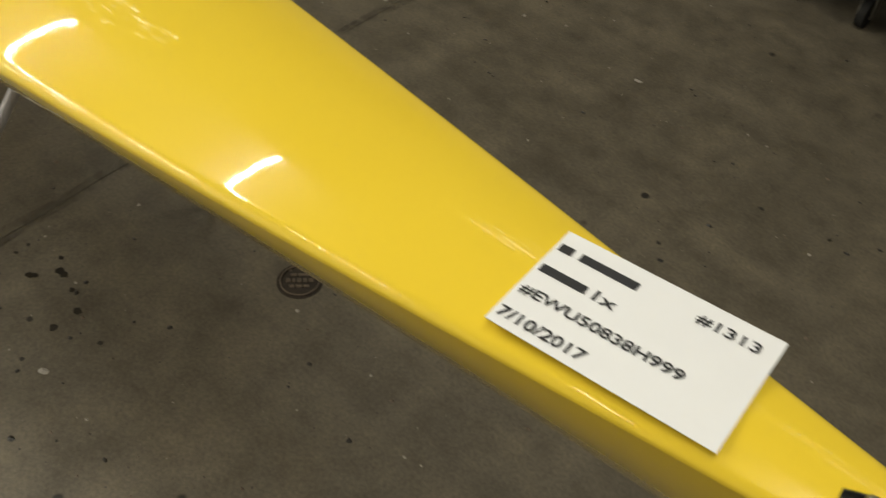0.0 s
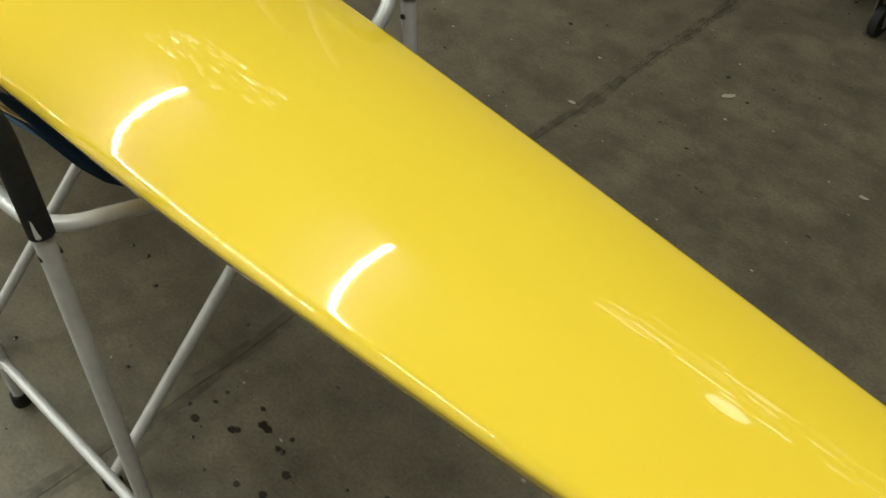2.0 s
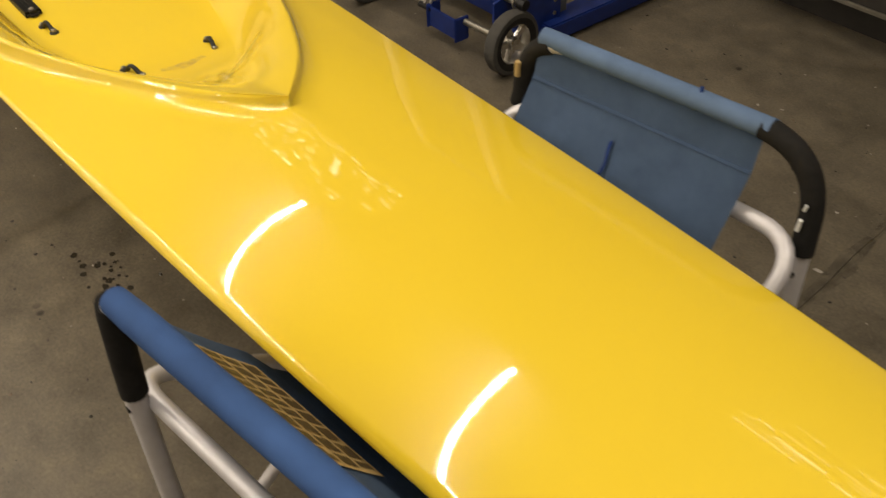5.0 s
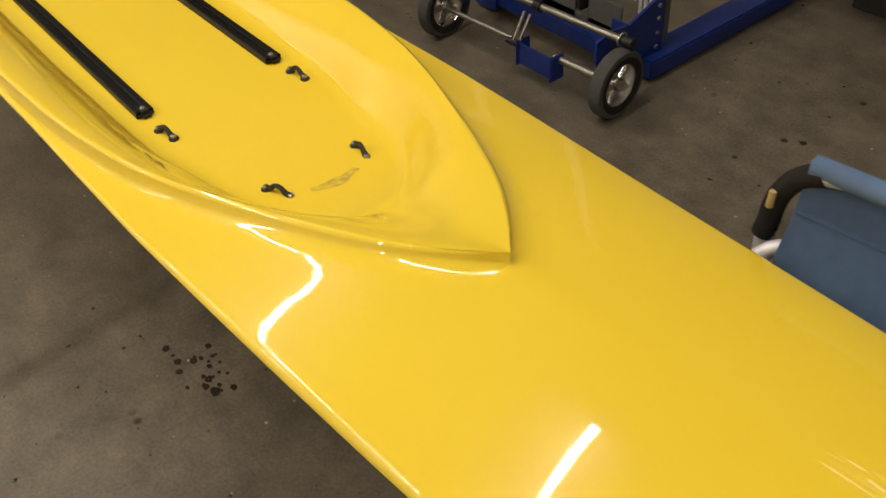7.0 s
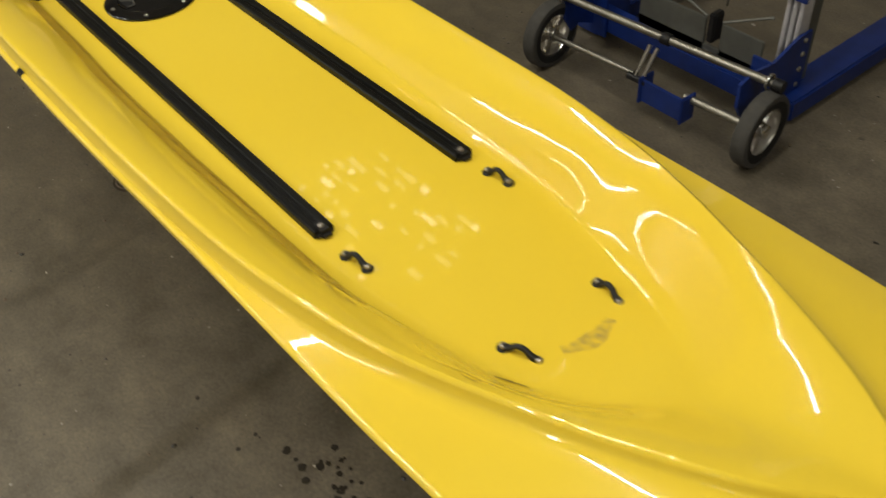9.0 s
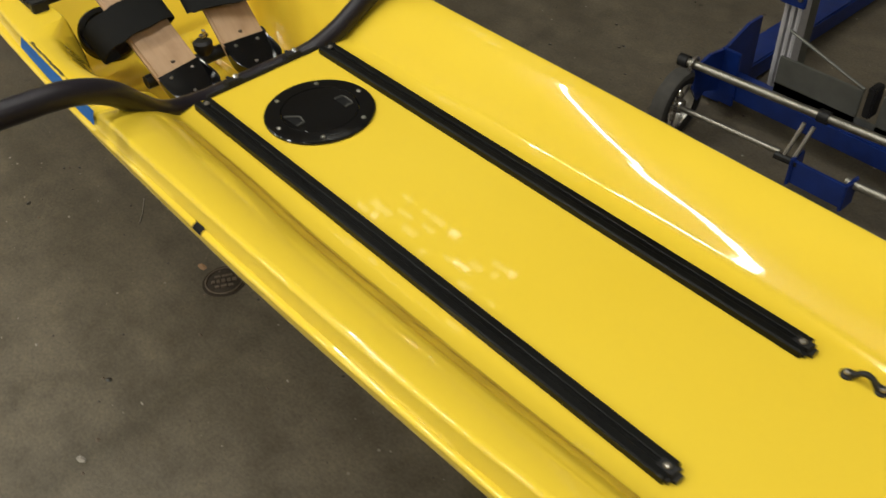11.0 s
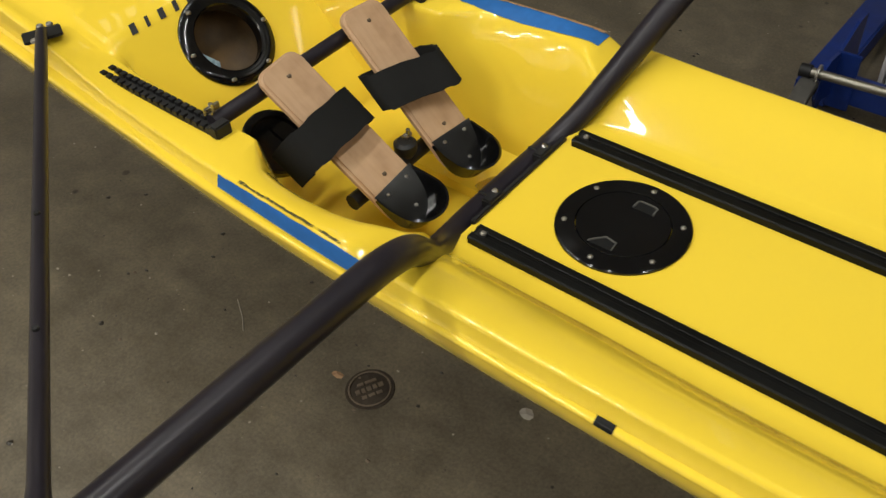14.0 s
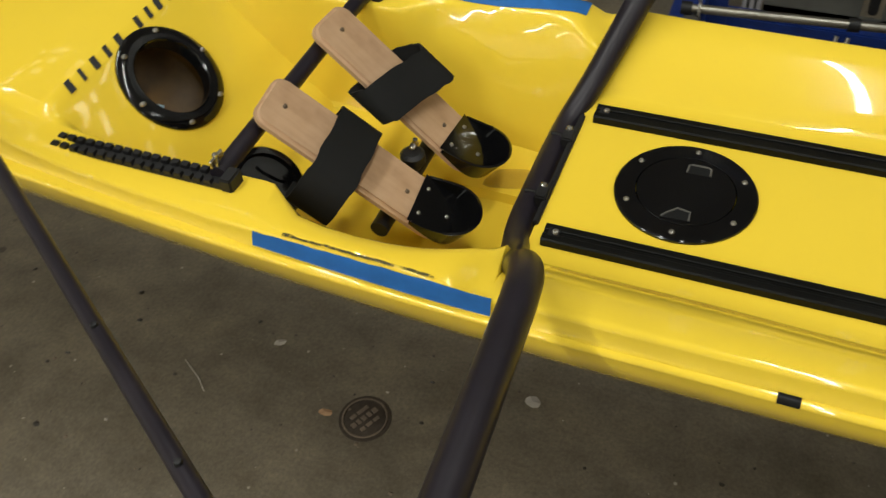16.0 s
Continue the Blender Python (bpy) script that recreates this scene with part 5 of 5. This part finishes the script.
def bench():
    t = thing("low_cabinet", "dark low cabinet with a pale metal edge", "cabinet", at=(-2.2, 3.3, 0))
    inv = Matrix.Translation((2.2, -3.3, 0))
    for nm, b, mat in (("body", (-2.85, -1.62, 2.617, 3.4, 0.143, 0.6), DARK_WOOD), ("edge_strip", (-2.85, -1.62, 2.608, 2.617, 0.143, 0.157), ZINC), ("base", (-2.8, -1.67, 2.75, 3.35, 0.0, 0.143), DARK_WOOD)):
        ob = part(nm, box(bmesh.new(), *b, 0.002), mat, t)
        ob.data.transform(inv)


bench()


# ---- things on and in the floor ----
def cleanout_cover(x, y, r, turn):
    t = thing("cleanout_cover", "round rusty cast-iron cleanout cover set in the concrete", "floor cover", "cleanout covers", (x, y, 0))
    bm = lathe(bmesh.new(), [(0, 0.0012), (r * 0.74, 0.0012), (r * 0.76, 0.0008), (r * 0.8, 0.0008), (r * 0.82, 0.0035), (r * 0.86, 0.0035), (r * 0.88, 0.001), (r, 0.0015), (r * 1.02, 0.0005), (r * 1.02, -0.004)], None, 48)
    part("cover", bm, CAST, t)
    part("raised_ring", lathe(bmesh.new(), [(r * 0.815, 0.0030), (r * 0.82, 0.0042), (r * 0.87, 0.0042), (r * 0.885, 0.0030)], None, 48), CAST_LIGHT, t)
    for yy, row in ((0.34, ((-0.42, -0.16), (-0.08, 0.40))), (0.02, ((-0.60, -0.42), (-0.34, -0.2), (-0.12, 0.06), (0.14, 0.30), (0.38, 0.58))), (-0.32, ((-0.44, -0.24), (-0.16, 0.10), (0.18, 0.42)))):
        for xa, xb in row:
            h = 0.11 if yy == 0.02 else 0.075
            bm = box(bmesh.new(), xa * r, xb * r, (yy - h) * r, (yy + h) * r, 0.001, 0.0036, 0.0005, Matrix.Rotation(radians(turn), 4, "Z"))
            part("raised_mark", bm, CAST_LIGHT, t)


cleanout_cover(-3.953, 0.523, 0.05, 62)
cleanout_cover(-1.113, 0.849, 0.046, 48)


def flake(name, x, y, w, h, turn, mat, label, category, group=""):
    bm = bmesh.new()
    vs = []
    for k in range(9):
        a = 2 * math.pi * k / 9
        r = 0.5 * (0.75 + 0.5 * abs(noise.noise((x * 7 + k, y * 5, k * 1.7))))
        vs.append(bm.verts.new((math.cos(a) * r * w, math.sin(a) * r * h, 0.001 + 0.002 * (k % 3 == 0))))
    c = bm.verts.new((0, 0, 0.0035))
    for k in range(9):
        bm.faces.new((vs[k], vs[(k + 1) % 9], c))
    ob = part(name, bm, mat, smooth=False)
    ob.matrix_basis = pose(x, y, 0.0004, 0, 0, turn)
    tagged(ob, label, category, group)


flake("dry_leaf", -4.031, 0.51, 0.035, 0.018, 10, LEAF, "small dry brown leaf on the concrete", "leaf")
for x, y, w, h, a in ((-1.523, 2.025, 0.045, 0.022, 60), (-1.066, 1.926, 0.03, 0.014, 20), (-1.252, 0.373, 0.026, 0.016, 40), (-1.777, 1.689, 0.03, 0.012, 15), (-3.665, 0.66, 0.04, 0.03, 0), (-4.195, 0.63, 0.028, 0.02, 30), (-3.32, 2.30, 0.02, 0.012, 0), (-2.30, 2.16, 0.014, 0.01, 0), (-2.24, 2.19, 0.016, 0.008, 40), (-2.33, 2.11, 0.01, 0.008, 70), (-3.72, 0.06, 0.03, 0.016, 20)):
    flake("paint_chip", x, y, w, h, a, CHIP, "pale paint chip lying on the concrete", "debris", "chips on the floor")


def spots(cx, cy, spread, count, seed, size):
    rnd = random.Random(seed)
    bm = bmesh.new()
    for i in range(count):
        x, y = cx + rnd.gauss(0, spread), cy + rnd.gauss(0, spread * 0.6)
        r = size * rnd.uniform(0.35, 1.0)
        vs = [bm.verts.new((x + math.cos(2 * math.pi * k / 10) * r * rnd.uniform(0.7, 1.1), y + math.sin(2 * math.pi * k / 10) * r * rnd.uniform(0.5, 0.9), 0.0006 + 0.00002 * i)) for k in range(10)]
        bm.faces.new(vs)
    return bm


for n, (cx, cy, sp, c, sz) in enumerate(((-2.84, 0.42, 0.05, 26, 0.013), (-1.42, 0.50, 0.08, 14, 0.012), (-3.0, 0.33, 0.09, 6, 0.008), (-1.25, 0.25, 0.15, 10, 0.006))):
    tagged(part("drip_stain", spots(cx, cy, sp, c, n + 5, sz), WET, smooth=False), "dark drip stains dried on the concrete", "stain", "stains", kind="stuff")


def grit(name, count, seed, lo, hi, mat, label):
    rnd = random.Random(seed)
    bm = bmesh.new()
    for i in range(count):
        x, y = rnd.uniform(-5.2, 0.4), rnd.uniform(-0.4, 3.2)
        r = lo * (hi / lo) ** (rnd.random() ** 2.2)
        a0 = rnd.uniform(0, 6.3)
        e = rnd.uniform(0.45, 1.0)
        vs = []
        for k in range(6):
            a = a0 + 2 * math.pi * k / 6
            q = r * rnd.uniform(0.7, 1.2)
            vs.append(bm.verts.new((x + math.cos(a) * q, y + math.sin(a) * q * e, 0.0005)))
        c = bm.verts.new((x, y, 0.0005 + r * 0.35))
        for k in range(6):
            bm.faces.new((vs[k], vs[(k + 1) % 6], c))
    tagged(part(name, bm, mat, smooth=False), label, "debris", kind="stuff")


grit("dark_grit", 1500, 21, 0.0016, 0.0085, WET, "dark grit and oil specks scattered on the concrete")
grit("pale_grit", 1150, 22, 0.0011, 0.0055, CHIP, "pale grit and paint specks scattered on the concrete")
grit("brown_grit", 800, 23, 0.0015, 0.0075, CAST_LIGHT, "brown dirt crumbs scattered on the concrete")
bm = tube(bmesh.new(), [(-4.36, 0.53, 0.0012), (-4.31, 0.50, 0.002), (-4.28, 0.475, 0.0012)], 0.0011, 6)
tagged(part("wire_scrap", bm, CHIP), "thin pale scrap of wire on the concrete", "debris")
